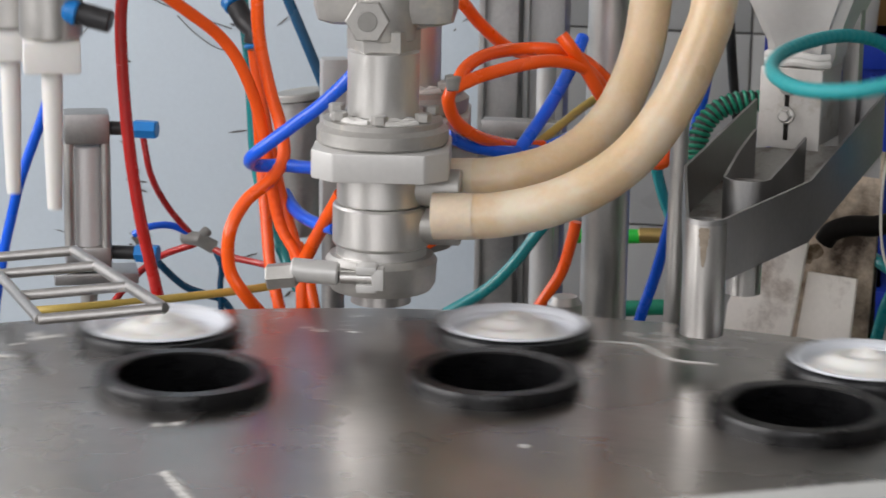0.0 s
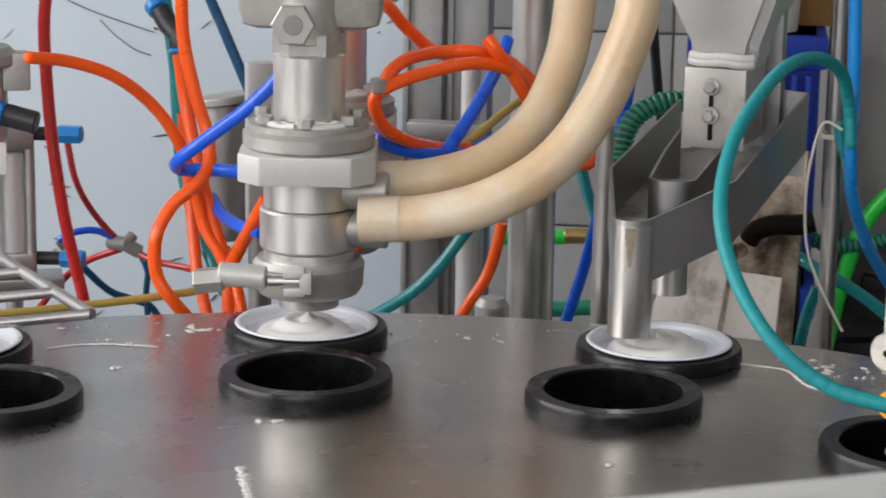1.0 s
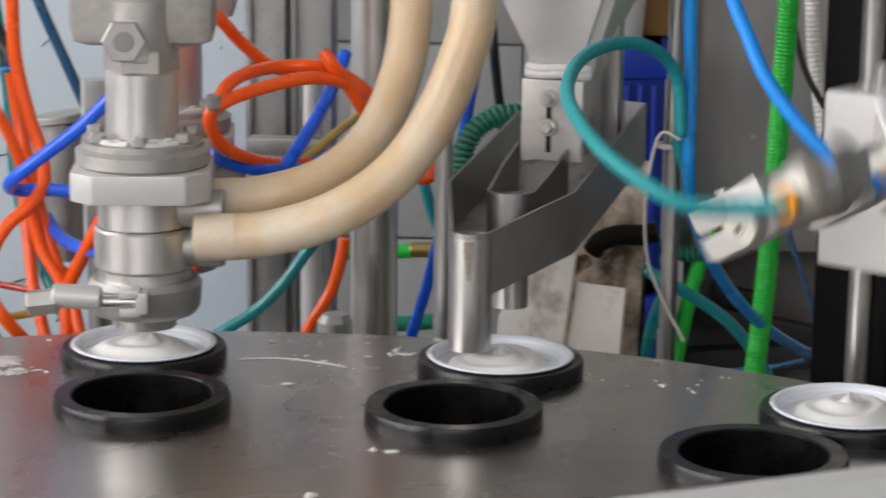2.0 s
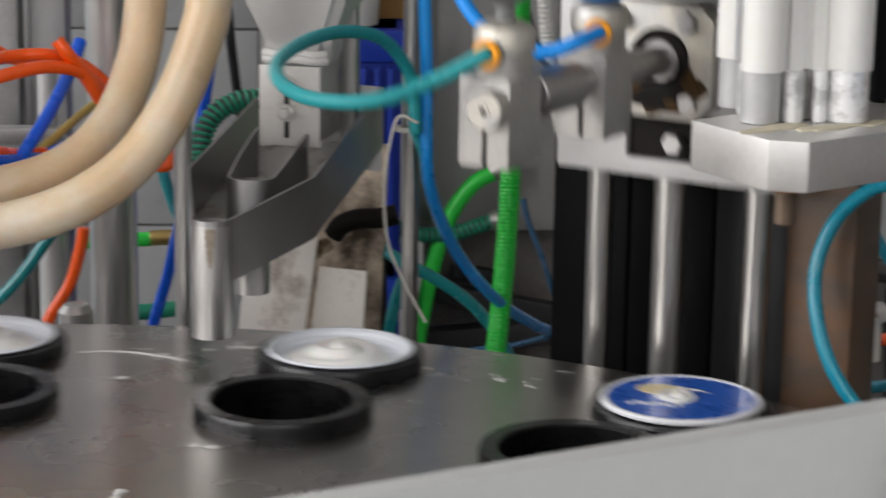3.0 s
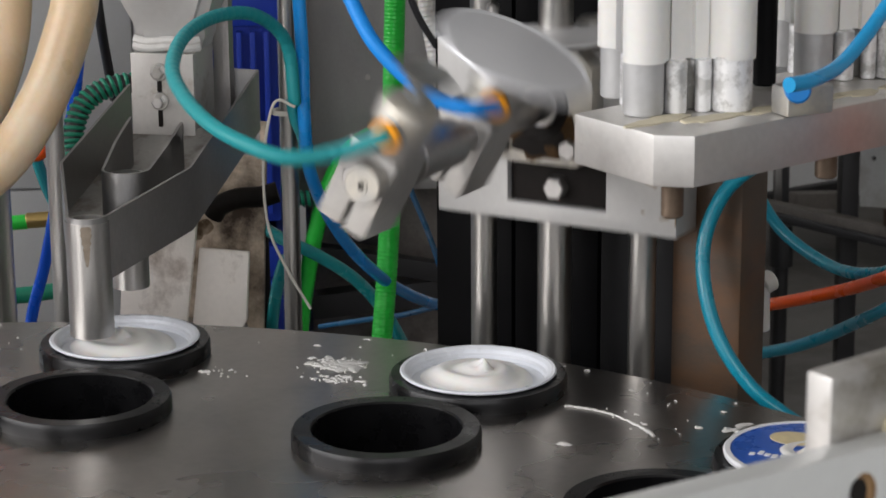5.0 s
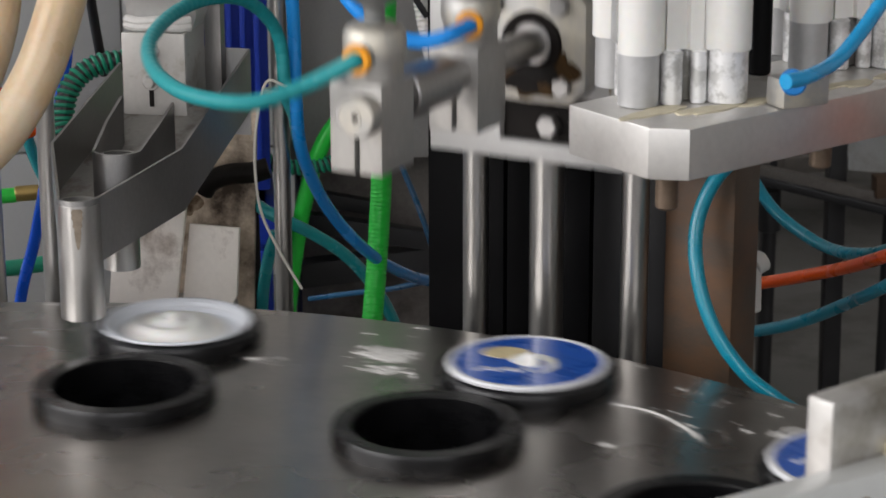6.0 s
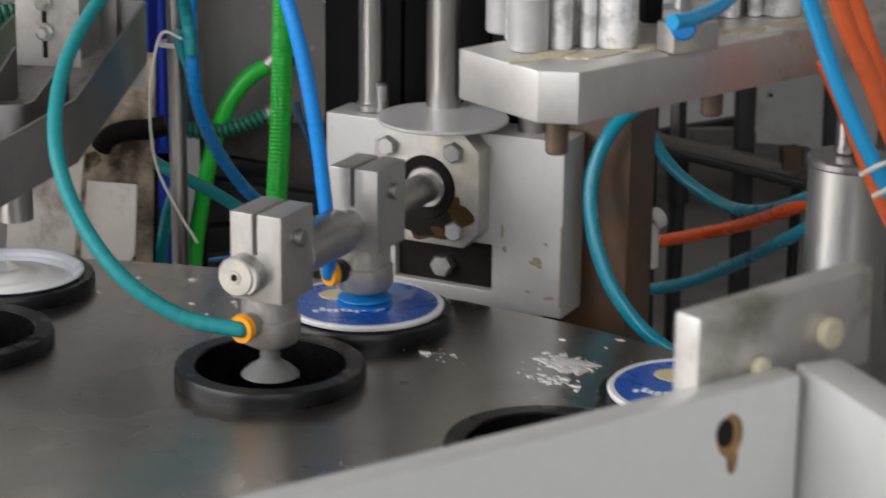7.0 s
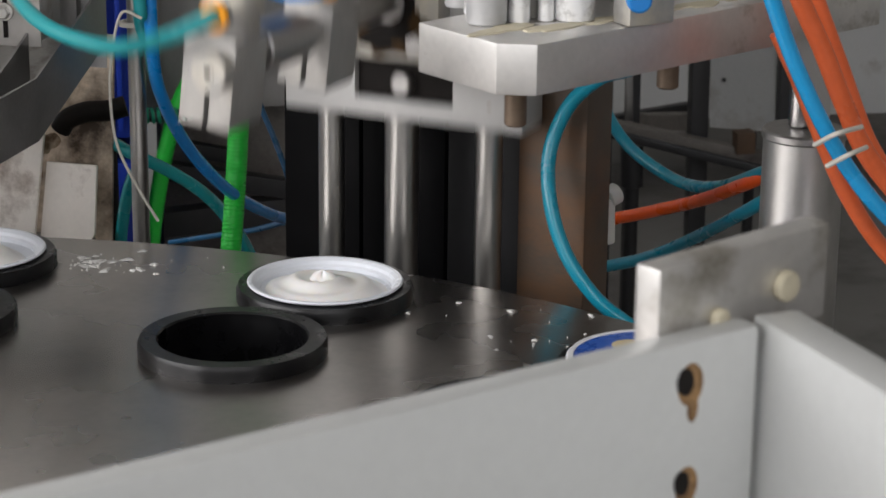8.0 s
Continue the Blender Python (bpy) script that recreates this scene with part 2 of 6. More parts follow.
def prism(bm, outline, z0, z1, bevel=0.0012, m=None):
    """Upright slab with the given outline in x, y."""
    b = bmesh.new()
    f = b.faces.new([b.verts.new((x, y, z0)) for x, y in outline])
    r = bmesh.ops.extrude_face_region(b, geom=[f])
    bmesh.ops.translate(b, vec=(0, 0, z1 - z0), verts=[v for v in r["geom"] if isinstance(v, bmesh.types.BMVert)])
    bmesh.ops.recalc_face_normals(b, faces=b.faces)
    if bevel:
        bmesh.ops.bevel(b, geom=b.edges[:], offset=bevel, segments=2, profile=0.6, affect='EDGES')
    return merge(bm, b, m)


def plate_hole(bm, rect, hole, t, bevel=0.0, m=None):
    """Slab of thickness t in x, y with one rectangular opening."""
    b = bmesh.new()
    edges = []
    for x0, x1, y0, y1 in (rect, hole):
        vs = [b.verts.new(q) for q in ((x0, y0, 0), (x1, y0, 0), (x1, y1, 0), (x0, y1, 0))]
        edges += [b.edges.new((vs[i], vs[(i + 1) % 4])) for i in range(4)]
    fill = bmesh.ops.triangle_fill(b, use_beauty=True, use_dissolve=False, edges=edges, normal=(0, 0, 1))
    ex = bmesh.ops.extrude_face_region(b, geom=[f for f in fill["geom"] if isinstance(f, bmesh.types.BMFace)])
    bmesh.ops.translate(b, vec=(0, 0, t), verts=[v for v in ex["geom"] if isinstance(v, bmesh.types.BMVert)])
    bmesh.ops.recalc_face_normals(b, faces=b.faces)
    if bevel:
        sharp = [e for e in b.edges if len(e.link_faces) == 2 and e.calc_face_angle(0) > 1.0]
        bmesh.ops.bevel(b, geom=sharp, offset=bevel, segments=2, profile=0.6, affect='EDGES')
    return merge(bm, b, m)


def spiral_hose(pts, r, label, pitch=0.0065):
    """Black hose with a raised green spiral."""
    h = thing("spiral_hose", label, "hose", "green hoses")
    line = spline(pts, 14)
    part("core", sweep(bmesh.new(), line, r), BLACK, h, "black core")
    up, run, turn = Vector((0.3, 0.2, 1)).normalized(), 0.0, []
    fine_ = []
    for a, c in zip(line, line[1:]):
        k = max(1, int((c - a).length / (pitch / 16)))
        fine_ += [a.lerp(c, i / k) for i in range(k)]
    for i, p in enumerate(fine_):
        d = (fine_[min(i + 1, len(fine_) - 1)] - fine_[max(i - 1, 0)]).normalized()
        up = (up - d * up.dot(d)).normalized()
        side = d.cross(up)
        if i:
            run += (p - fine_[i - 1]).length
        w = 2 * math.pi * run / pitch
        turn.append(p + (up * math.cos(w) + side * math.sin(w)) * r)
    part("spiral", sweep(bmesh.new(), turn, pitch * 0.33, 6), GREEN_DARK, h, "teal green spiral")
    return h


# ---------------- plan ----------------
STEP = 22.5            # degrees from station to station, 16 stations
FIRST = 80.2           # heading of the filling station
R_IN, R_OUT, R_TABLE, TABLE_Z = 0.4295, 0.5266, 0.587, 0.0045
FLOOR = -0.85


def station(k, r):
    a = radians(FIRST - STEP * k)
    return Vector((r * math.cos(a), r * math.sin(a), 0))


AX = radians(FIRST - 2 * STEP)                        # heading of the lidding station
# lidding parts use LID_FRAME: x outwards, y to the left of that, z up
LID_FRAME = Matrix.Rotation(AX, 4, 'Z')

# ---------------- hall ----------------
def hall():
    def slab(name, boxes, material, label, category):
        bm = bmesh.new()
        for q in boxes:
            box(bm, *q, bevel=0)
        return single(name, bm, material, label, category, kind="structure")

    slab("floor", [(-3.4, 5.4, -3.4, 5.4, FLOOR - 0.1, FLOOR)], CONCRETE, "worn grey stained concrete floor of a hall", "floor")
    slab("ceiling", [(-3.4, 5.4, -3.4, 5.4, 2.7, 2.8)], PLASTER, "plain white painted ceiling", "ceiling")
    slab("wall_west", [(-3.3, -3.1, -3.2, 5.2, FLOOR, 0.4), (-3.3, -3.1, -3.2, 5.2, 2.3, 2.7),
                       (-3.3, -3.1, -3.2, -1.6, 0.4, 2.3), (-3.3, -3.1, 2.8, 5.2, 0.4, 2.3)], PLASTER, "white plastered wall with a wide window opening", "wall")
    slab("wall_south", [(-3.1, 5.2, -3.3, -3.1, FLOOR, 0.6), (-3.1, 5.2, -3.3, -3.1, 2.3, 2.7),
                        (-3.1, -2.9, -3.3, -3.1, 0.6, 2.3), (0.4, 5.2, -3.3, -3.1, 0.6, 2.3)], PLASTER, "white plastered wall with a window opening", "wall")
    slab("wall_east", [(5.0, 5.2, -3.1, 5.2, FLOOR, 2.7)], PLASTER, "plain white plastered wall", "wall")
    slab("wall_north", [(-3.1, 5.0, 5.0, 5.2, FLOOR, 2.7)], PLASTER, "plain white plastered wall", "wall")


hall()


# ---------------- turntable ----------------
def puck_mesh(bm):
    return lathe(bm, [(0.0475, TABLE_Z), (0.0475, 0.0105), (0.0464, 0.0127), (0.0382, 0.0127), (0.0374, 0.0117), (0.0366, -0.034), (0.044, -0.034), (0.044, TABLE_Z)],
                 56, close=True)


def turntable():
    top = thing("turntable", "round grey stainless steel turntable with black cup rings", "turntable")
    b = bmesh.new()

    def circle(x, y, r, n):
        vs = [b.verts.new((x + r * math.cos(2 * math.pi * i / n), y + r * math.sin(2 * math.pi * i / n), TABLE_Z)) for i in range(n)]
        return [b.edges.new((vs[i], vs[(i + 1) % n])) for i in range(n)]

    edges = circle(0, 0, R_TABLE - 0.002, 180)
    for k in range(16):
        for r in (R_IN, R_OUT):
            p = station(k, r)
            edges += circle(p.x, p.y, 0.0445, 40)
    bmesh.ops.triangle_fill(b, use_beauty=True, use_dissolve=False, edges=edges, normal=(0, 0, 1))
    lathe(b, [(R_TABLE - 0.002, TABLE_Z), (R_TABLE, TABLE_Z - 0.002), (R_TABLE, TABLE_Z - 0.012), (R_TABLE - 0.06, TABLE_Z - 0.014)], 180)
    part("plate", b, TABLE, top, "grey steel disc with smears of dried cream")
    proto = None
    well = None
    for k in range(16):
        for r in (R_IN, R_OUT):
            p = station(k, r)
            if proto is None:
                proto = part("puck", puck_mesh(bmesh.new()), RUBBER, top, "thick black nylon ring", Matrix.Translation(p))
                well = part("well", lathe(bmesh.new(), [(0, -0.031), (0.0435, -0.031)], 32), DARKHOLE, top, "black bottom of a ring", Matrix.Translation(p))
            else:
                for q in (proto, well):
                    c = new(q.name.split(".")[0], q.data)
                    c.parent, c.matrix_basis = top, Matrix.Translation(p)
                    tagged(c, q["label"])
    # spilt cream: flat irregular blobs in clusters
    rng = random.Random(4)
    b = bmesh.new()

    def blob(x, y, r, long=1.0, turn=0.0):
        n = 16
        vs = []
        ph = [rng.uniform(0, 6.3) for _ in range(4)]
        rise = (len(b.verts) % 97) * 0.000004
        for h, sc in ((TABLE_Z + 0.0002, 1.0), (TABLE_Z + 0.0007 + rise, 0.55)):
            ring = []
            for i in range(n):
                a = 2 * math.pi * i / n
                w = r * sc * (1 + 0.28 * math.sin(2 * a + ph[0]) + 0.22 * math.sin(3 * a + ph[1]) + 0.16 * math.sin(5 * a + ph[2]))
                u, v = w * long * math.cos(a), w * math.sin(a)
                ring.append(b.verts.new((x + u * math.cos(turn) - v * math.sin(turn), y + u * math.sin(turn) + v * math.cos(turn), h)))
            vs.append(ring)
        for i in range(n):
            b.faces.new((vs[0][i], vs[0][(i + 1) % n], vs[1][(i + 1) % n], vs[1][i]))
        b.faces.new(vs[1])

    def cluster(ang, r, count, spread_a, spread_r, size):
        for _ in range(count):
            a = radians(ang + rng.gauss(0, spread_a))
            rr = min(r + rng.gauss(0, spread_r), R_TABLE - 0.008)
            blob(rr * math.cos(a), rr * math.sin(a), size * (0.16 + rng.random() ** 3 * 1.5), 1 + 0.9 * rng.random(), a + math.pi / 2 + rng.gauss(0, 0.8))

    for k in range(-6, 10):
        cluster(FIRST - STEP * (k + 0.5), 0.556, 7, 4.2, 0.010, 0.0012)
        cluster(FIRST - STEP * (k + 0.45), R_OUT + rng.gauss(0, 0.03), 4, 5, 0.03, 0.0012)
        cluster(FIRST - STEP * (k + rng.random()), 0.37, 1, 5, 0.03, 0.0016)
    for ang, r, n, sa, sr, z in ((48.0, 0.540, 26, 1.6, 0.006, 0.0022), (91.0, 0.524, 16, 1.8, 0.006, 0.0014), (87.0, 0.545, 14, 0.7, 0.003, 0.0022),
                                 (71.5, 0.531, 10, 2.0, 0.004, 0.0013), (112.0, 0.530, 120, 0.9, 0.0055, 0.0019), (112.1, 0.530, 26, 0.6, 0.0035, 0.0034), (111.2, 0.508, 40, 1.0, 0.005, 0.0014),
                                 (118.0, 0.500, 14, 0.8, 0.004, 0.0016), (134.0, 0.528, 8, 1.6, 0.006, 0.0013), (163.2, 0.540, 34, 0.9, 0.007, 0.0022), (160.5, 0.532, 12, 1.0, 0.004, 0.0014)):
        cluster(ang, r, n, sa, sr, z)
    def streak(run, r):
        line = spline(run, 9)
        for p, q in zip(line, line[1:]):
            w = r * rng.uniform(0.55, 1.15)
            blob(p.x, p.y, w, max(1.0, (q - p).length / w), math.atan2(q.y - p.y, q.x - p.x))

    streak([(0.0190, 0.2895, 0), (0.0182, 0.2706, 0), (0.0175, 0.2567, 0), (0.0172, 0.236, 0)], 0.0027)
    streak([(0.0384, 0.3645, 0), (0.0389, 0.3595, 0)], 0.0016)
    streak([(0.323, 0.4207, 0), (0.336, 0.412, 0), (0.344, 0.402, 0), (0.345, 0.372, 0), (0.3626, 0.354, 0)], 0.0010)
    streak([(-0.0596, 0.5189, 0), (-0.046, 0.523, 0), (-0.030, 0.523, 0), (-0.010, 0.517, 0), (0.0025, 0.511, 0)], 0.0011)
    streak([(0.0467, 0.3602, 0), (0.0500, 0.3615, 0)], 0.0022)
    streak([(-0.0264, 0.4731, 0), (-0.0230, 0.4735, 0)], 0.0022)
    tagged(part("cream_splash", b, SPLASH, top, "dried splashes of spilt white cream"), kind="stuff")
    return top


TURNTABLE = turntable()


def machine_base():
    t = thing("machine_base", "stainless steel drum under the turntable", "machine base")
    part("drum", lathe(bmesh.new(), [(0, FLOOR), (0.42, FLOOR), (0.42, -0.06), (0.40, -0.055), (0.0, -0.055)], 64), STEEL_GREY, t)
    part("bearing", cyl(bmesh.new(), 0.12, -0.055, TABLE_Z - 0.002), STEEL_DULL, t)
    h = thing("hub", "grey steel hub in the middle of the turntable", "hub")
    part("hub_body", cyl(bmesh.new(), 0.06, TABLE_Z, 0.046, 0.004, 48), STEEL_GREY, h)
    part("hub_cap", cyl(bmesh.new(), 0.04, 0.046, 0.056, 0.003, 40), STEEL_DULL, h)


machine_base()


# ---------------- cups and lids ----------------
def cup_proto(name, label, turn):
    c = thing(name, label, "cup", "cream cups in the outer rings")
    part("shell", lathe(bmesh.new(), [(0.0, -0.040), (0.031, -0.040), (0.0355, 0.0105), (0.0385, 0.0131), (0.0410, 0.0134), (0.0417, 0.0142), (0.0410, 0.0150),
                                      (0.0392, 0.0149), (0.0372, 0.0135), (0.0362, 0.0085), (0.0, 0.0080)], 64), CUP, c, "white plastic cup with a rolled rim")
    b = bmesh.new()
    n, m = 56, 18
    rings = []
    rng = random.Random(turn)
    ph = rng.random() * 6
    ox, oy = 0.003 * math.cos(ph), 0.003 * math.sin(ph)
    for j in range(m + 1):
        u = j / m
        ring = []
        for i in range(n):
            a = 2 * math.pi * i / n
            edge = 0.031 + 0.0022 * math.sin(2 * a + ph) + 0.0014 * math.sin(3 * a + 2 * ph)
            r = edge * u
            swirl = math.sin(a * 1 + 13 * u + ph)
            h = 0.0088 + 0.0078 * (1 - u ** 2.2) + 0.0012 * swirl * (1 - u) * u * 4
            if u < 0.22:
                h += 0.0034 * (1 - u / 0.22) + 0.0012 * math.sin(2 * a + ph)
            ring.append(b.verts.new((ox * (1 - u) + r * math.cos(a), oy * (1 - u) + r * math.sin(a), h if j < m else 0.0079)))
        rings.append(ring)
    for a, c2 in zip(rings, rings[1:]):
        for i in range(n):
            b.faces.new((a[i], a[(i + 1) % n], c2[(i + 1) % n], c2[i]))
    b.faces.new(rings[0])
    part("cream", b, CREAM, c, "swirled mound of white cream")
    return c


CUPS = {}
for j in range(-9, 6):
    CUPS[j] = cup_proto("cup", "white plastic cup with a swirled mound of cream", j)


def lid_thing():
    c = thing("lid", "round blue printed lid with a white rim", "lid", "printed lids")
    part("rim", lathe(bmesh.new(), [(0.0420, -0.0016), (0.0424, 0.0), (0.0415, 0.0010), (0.0390, 0.0009), (0.0390, -0.0002), (0.0412, -0.0016)], 64, close=True), LID_WHITE, c, "white rim")
    part("top", lathe(bmesh.new(), [(0.0392, 0.0), (0.0392, 0.0006), (0, 0.0006)], 64), LID_BLUE, c, "blue printed top")
    part("underside", lathe(bmesh.new(), [(0, -0.0008), (0.0392, -0.0008), (0.0392, -0.0002)], 64), LID_WHITE, c, "plain white underside")
    b = bmesh.new()
    lathe(b, [(0, 0.0008), (0.011, 0.0008), (0.0113, 0.0004)], 24, Matrix.Translation((0.006, 0.0165, 0)) @ Matrix.Rotation(radians(-63), 4, 'Z') @ Matrix.Diagonal((1.15, 0.85, 1, 1)))
    part("picture", b, LID_CREAM, c, "cream coloured printed patch")
    for i in range(8):
        m_ = Matrix.Translation((-0.0195, 0.004, 0)) @ Matrix.Rotation(radians(-63), 4, 'Z') @ Matrix.Translation((-0.014 + i * 0.0036, -0.0016 + 0.0011 * ((i * 5) % 3), 0))
        part("letter_bar", box(bmesh.new(), 0, 0.0026, 0, 0.0034 + 0.0012 * ((i * 3) % 2), 0.0004, 0.0009, 0, m_), LID_WHITE, c, "white bar of print")
    return c


LIDS = {j: lid_thing() for j in range(-3, 6)}


# ---------------- lidding unit ----------------
def lidding_unit():
    F = LID_FRAME
    g = thing("guide_frame", "upright black plates with three steel guide rods", "guide frame")
    for y0, y1, mt in ((0.0495, 0.1000, BLACK_PLATE), (-0.006, 0.0475, BLACK_PLATE), (-0.060, -0.008, DARK_PANEL)):
        part("back_plate", box(bmesh.new(), 0.662, 0.674, y0, y1, -0.30, 0.42, 0.001, F), mt, g, "black upright plate" if mt is BLACK_PLATE else "dark grey upright plate")
    part("rear_plate", box(bmesh.new(), 0.70, 0.708, -0.06, 0.098, -0.30, 0.42, 0.001, F), DARK_STEEL, g)
    for y, r in ((0.0500, 0.0075), (0.0050, 0.0098), (-0.0492, 0.0077)):
        part("guide_rod", rod(bmesh.new(), F @ Vector((0.628, y, -0.30)), F @ Vector((0.628, y, 0.42)), r, n=32), GROUND_ROD, g, "ground steel guide rod")
    part("foot", box(bmesh.new(), 0.605, 0.72, -0.09, 0.09, FLOOR, -0.30, 0.003, F), STEEL_GREY, g, "steel stand")
    part("head", box(bmesh.new(), 0.605, 0.72, -0.09, 0.09, 0.42, 0.45, 0.003, F), ALU, g, "top bridge")

    c = thing("carriage", "white machined aluminium carriage with a bearing and a flip arm", "carriage", m=F)
    b = plate_hole(bmesh.new(), (-0.076, 0.071, -0.007, 0.093), (-0.0335, 0.0265, 0.003, 0.0295), 0.028, 0.0014,
                   Matrix(((0, 0, 1, 0.612), (1, 0, 0, 0), (0, 1, 0, 0), (0, 0, 0, 1))))
    part("plate", b, ALU_BRIGHT, c, "white aluminium plate with brown spots")
    # black box fills the opening and stands in for the shade inside
    part("slot", box(bmesh.new(), 0.6165, 0.636, -0.0332, 0.0262, 0.0033, 0.0292, 0), DARKHOLE, c, "black box in place of the slot's shade")
    part("slot_nut", hexa(bmesh.new(), 0.0065, 0.0, 0.010, Matrix.Translation((0.609, -0.003, 0.0135)) @ Matrix.Rotation(radians(90), 4, 'Y') @ Matrix.Rotation(radians(30), 4, 'Z')), STEEL_DULL, c, "hexagon nut")
    b = bmesh.new()
    w = 0.032
    prism(b, [(-w, -w + 0.009), (-w, w - 0.009), (-w + 0.009, w), (w - 0.009, w), (w, w - 0.009), (w, -w + 0.009), (w - 0.009, -w), (-w + 0.009, -w)], 0, 0.015, 0.001,
          Matrix.Translation((0.597, 0, 0.062)) @ Matrix.Rotation(radians(90), 4, 'Y'))
    flange = part("bearing_flange", b, CAST, c, "square bearing flange with four bolts")
    Q = Matrix.Rotation(radians(90), 4, 'Y')
    part("bore", lathe(bmesh.new(), [(0.0118, 0.003), (0.0122, 0.0006), (0.0172, 0), (0.0180, 0.0012), (0.0180, 0.003)], 40, Matrix.Translation((0.5952, 0, 0.062)) @ Q), DARKHOLE, c, "greasy black bearing ring")
    part("bore_disc", lathe(bmesh.new(), [(0.0, 0), (0.0110, 0), (0.0119, 0.0008)], 32, Matrix.Translation((0.5962, 0, 0.062)) @ Q), STEEL_DULL, c, "grey bearing face")
    def lobes(ry, rz, seed):
        """Uneven outline of a smear."""
        g_ = random.Random(seed)
        ph = [g_.uniform(0, 6.28) for _ in range(4)]
        out = []
        for k in range(40):
            a_ = 2 * math.pi * k / 40
            w_ = 1 + 0.16 * math.sin(2 * a_ + ph[0]) + 0.13 * math.sin(3 * a_ + ph[1]) + 0.10 * math.sin(5 * a_ + ph[2]) + 0.07 * math.sin(9 * a_ + ph[3])
            out.append((rz * w_ * math.sin(a_), ry * w_ * math.cos(a_)))
        return out

    for y, z, ry, rz, dx, mt, seed in ((-0.004, 0.0445, 0.0205, 0.0125, 0.5964, GREASE, 3), (-0.003, 0.0425, 0.0150, 0.0095, 0.5958, DARKHOLE, 8), (-0.018, 0.048, 0.0065, 0.0105, 0.5961, GREASE, 5), (-0.010, 0.0375, 0.0050, 0.0035, 0.5953, GREASE, 12)):
        part("grease", prism(bmesh.new(), lobes(ry, rz, seed), 0, 0.0012, 0, Matrix.Translation((dx, y, z)) @ Q), mt, c, "greasy smear")
    for y, z in ((0.023, 0.083), (-0.0175, 0.084), (0.023, 0.039), (-0.019, 0.040)):
        part("bolt", hexa(bmesh.new(), 0.0058, 0, 0.005, Matrix.Translation((0.5925, y, z)) @ Matrix.Rotation(radians(90), 4, 'Y')), STEEL_DULL, c, "hexagon bolt")
    for y, z, ry, rz, seed in ((-0.0605, 0.024, 0.0034, 0.0022, 2), (-0.0625, 0.0215, 0.0016, 0.0012, 9), (-0.0400, 0.0385, 0.0009, 0.0032, 6), (-0.0415, 0.0285, 0.0008, 0.0020, 7),
                              (-0.0665, 0.0345, 0.0009, 0.0011, 11), (-0.0560, 0.006, 0.0012, 0.0008, 14), (-0.0690, 0.004, 0.0030, 0.0010, 15)):
        part("spot", prism(bmesh.new(), lobes(ry, rz, seed), 0, 0.0006, 0, Matrix.Translation((0.6117, y, z)) @ Q), RUST_SPOT, c, "brown rust spot")
    part("edge_rust", box(bmesh.new(), 0.6113, 0.6125, -0.0757, -0.0750, 0.0, 0.046, 0.0002), RUST_SPOT, c, "rusty lower edge")
    part("cover_disc", cyl(bmesh.new(), 0.0362, 0, 0.002, 0.0006, 56, Matrix.Translation((0.604, -0.0065, 0.0990))), ALU_LIGHT, c, "thin round white disc")
    part("disc_stem", cyl(bmesh.new(), 0.006, 0.0925, 0.0990, 0.0006, 20, Matrix.Translation((0.618, -0.0065, 0))), STEEL_DULL, c)
    part("gland", cyl(bmesh.new(), 0.0092, 0.093, 0.098, 0.001, 24, Matrix.Translation((0.628, 0.0500, 0))), STEEL_DULL, c)
    part("stop_pin", cyl(bmesh.new(), 0.0040, 0.093, 0.111, 0.0012, 16, Matrix.Translation((0.622, 0.0405, 0))), STEEL_DULL, c)
    part("boss", cyl(bmesh.new(), 0.0130, 0.093, 0.1035, 0.0025, 32, Matrix.Translation((0.652, -0.010, 0))), CAST, c, "round cast boss")

    arm = new("flip_arm")
    arm.empty_display_size = 0.02
    arm.parent = c
    arm.matrix_basis = Matrix.Translation((0, 0, 0.062))
    tagged(arm, "grey flip arm with two suction heads on a shaft")

    def on_arm(name, bm, material, label=""):
        o = part(name, bm, material, arm, label)
        return o

    X90 = Matrix.Rotation(radians(90), 4, 'Y')
    on_arm("shaft", cyl(bmesh.new(), 0.0085, 0.405, 0.625, 0.001, 28, X90), STEEL_DULL, "dark grey round shaft")
    on_arm("shaft_sleeve", cyl(bmesh.new(), 0.0125, 0.452, 0.497, 0.001, 28, X90), STEEL_DULL, "thicker grey sleeve")
    for x, cap in ((R_IN, 0), (R_OUT, 1)):
        x0 = x - 0.0155
        b = prism(bmesh.new(), [(-0.0160, -0.0135), (0.0125, -0.0135), (0.0125, 0.0305), (0.0, 0.0305), (0.0, 0.010), (-0.0024, 0.010), (-0.0024, 0.0305), (-0.0160, 0.0305)], 0, 0.031, 0.0009,
                  Matrix(((0, 0, 1, x0), (1, 0, 0, 0), (0, 1, 0, 0), (0, 0, 0, 1))))
        on_arm("clamp", b, CAST, "grey split clamp block")
        b = bmesh.new()
        lathe(b, [(0, -0.040), (0.0095, -0.040), (0.0138, -0.0375), (0.0152, -0.0345), (0.0152, -0.0255), (0.0146, -0.0248), (0.0138, -0.0245), (0.0138, -0.0135), (0, -0.0132)], 36, Matrix.Translation((x, 0, 0)))
        on_arm("vacuum_body", b, CAST, "round cast vacuum body")
        on_arm("clamp_screw", cyl(bmesh.new(), 0.0042, 0, 0.004, 0.0006, 20, Matrix.Translation((x, -0.0160, 0.017)) @ Matrix.Rotation(radians(90), 4, 'X')), STEEL_DULL)
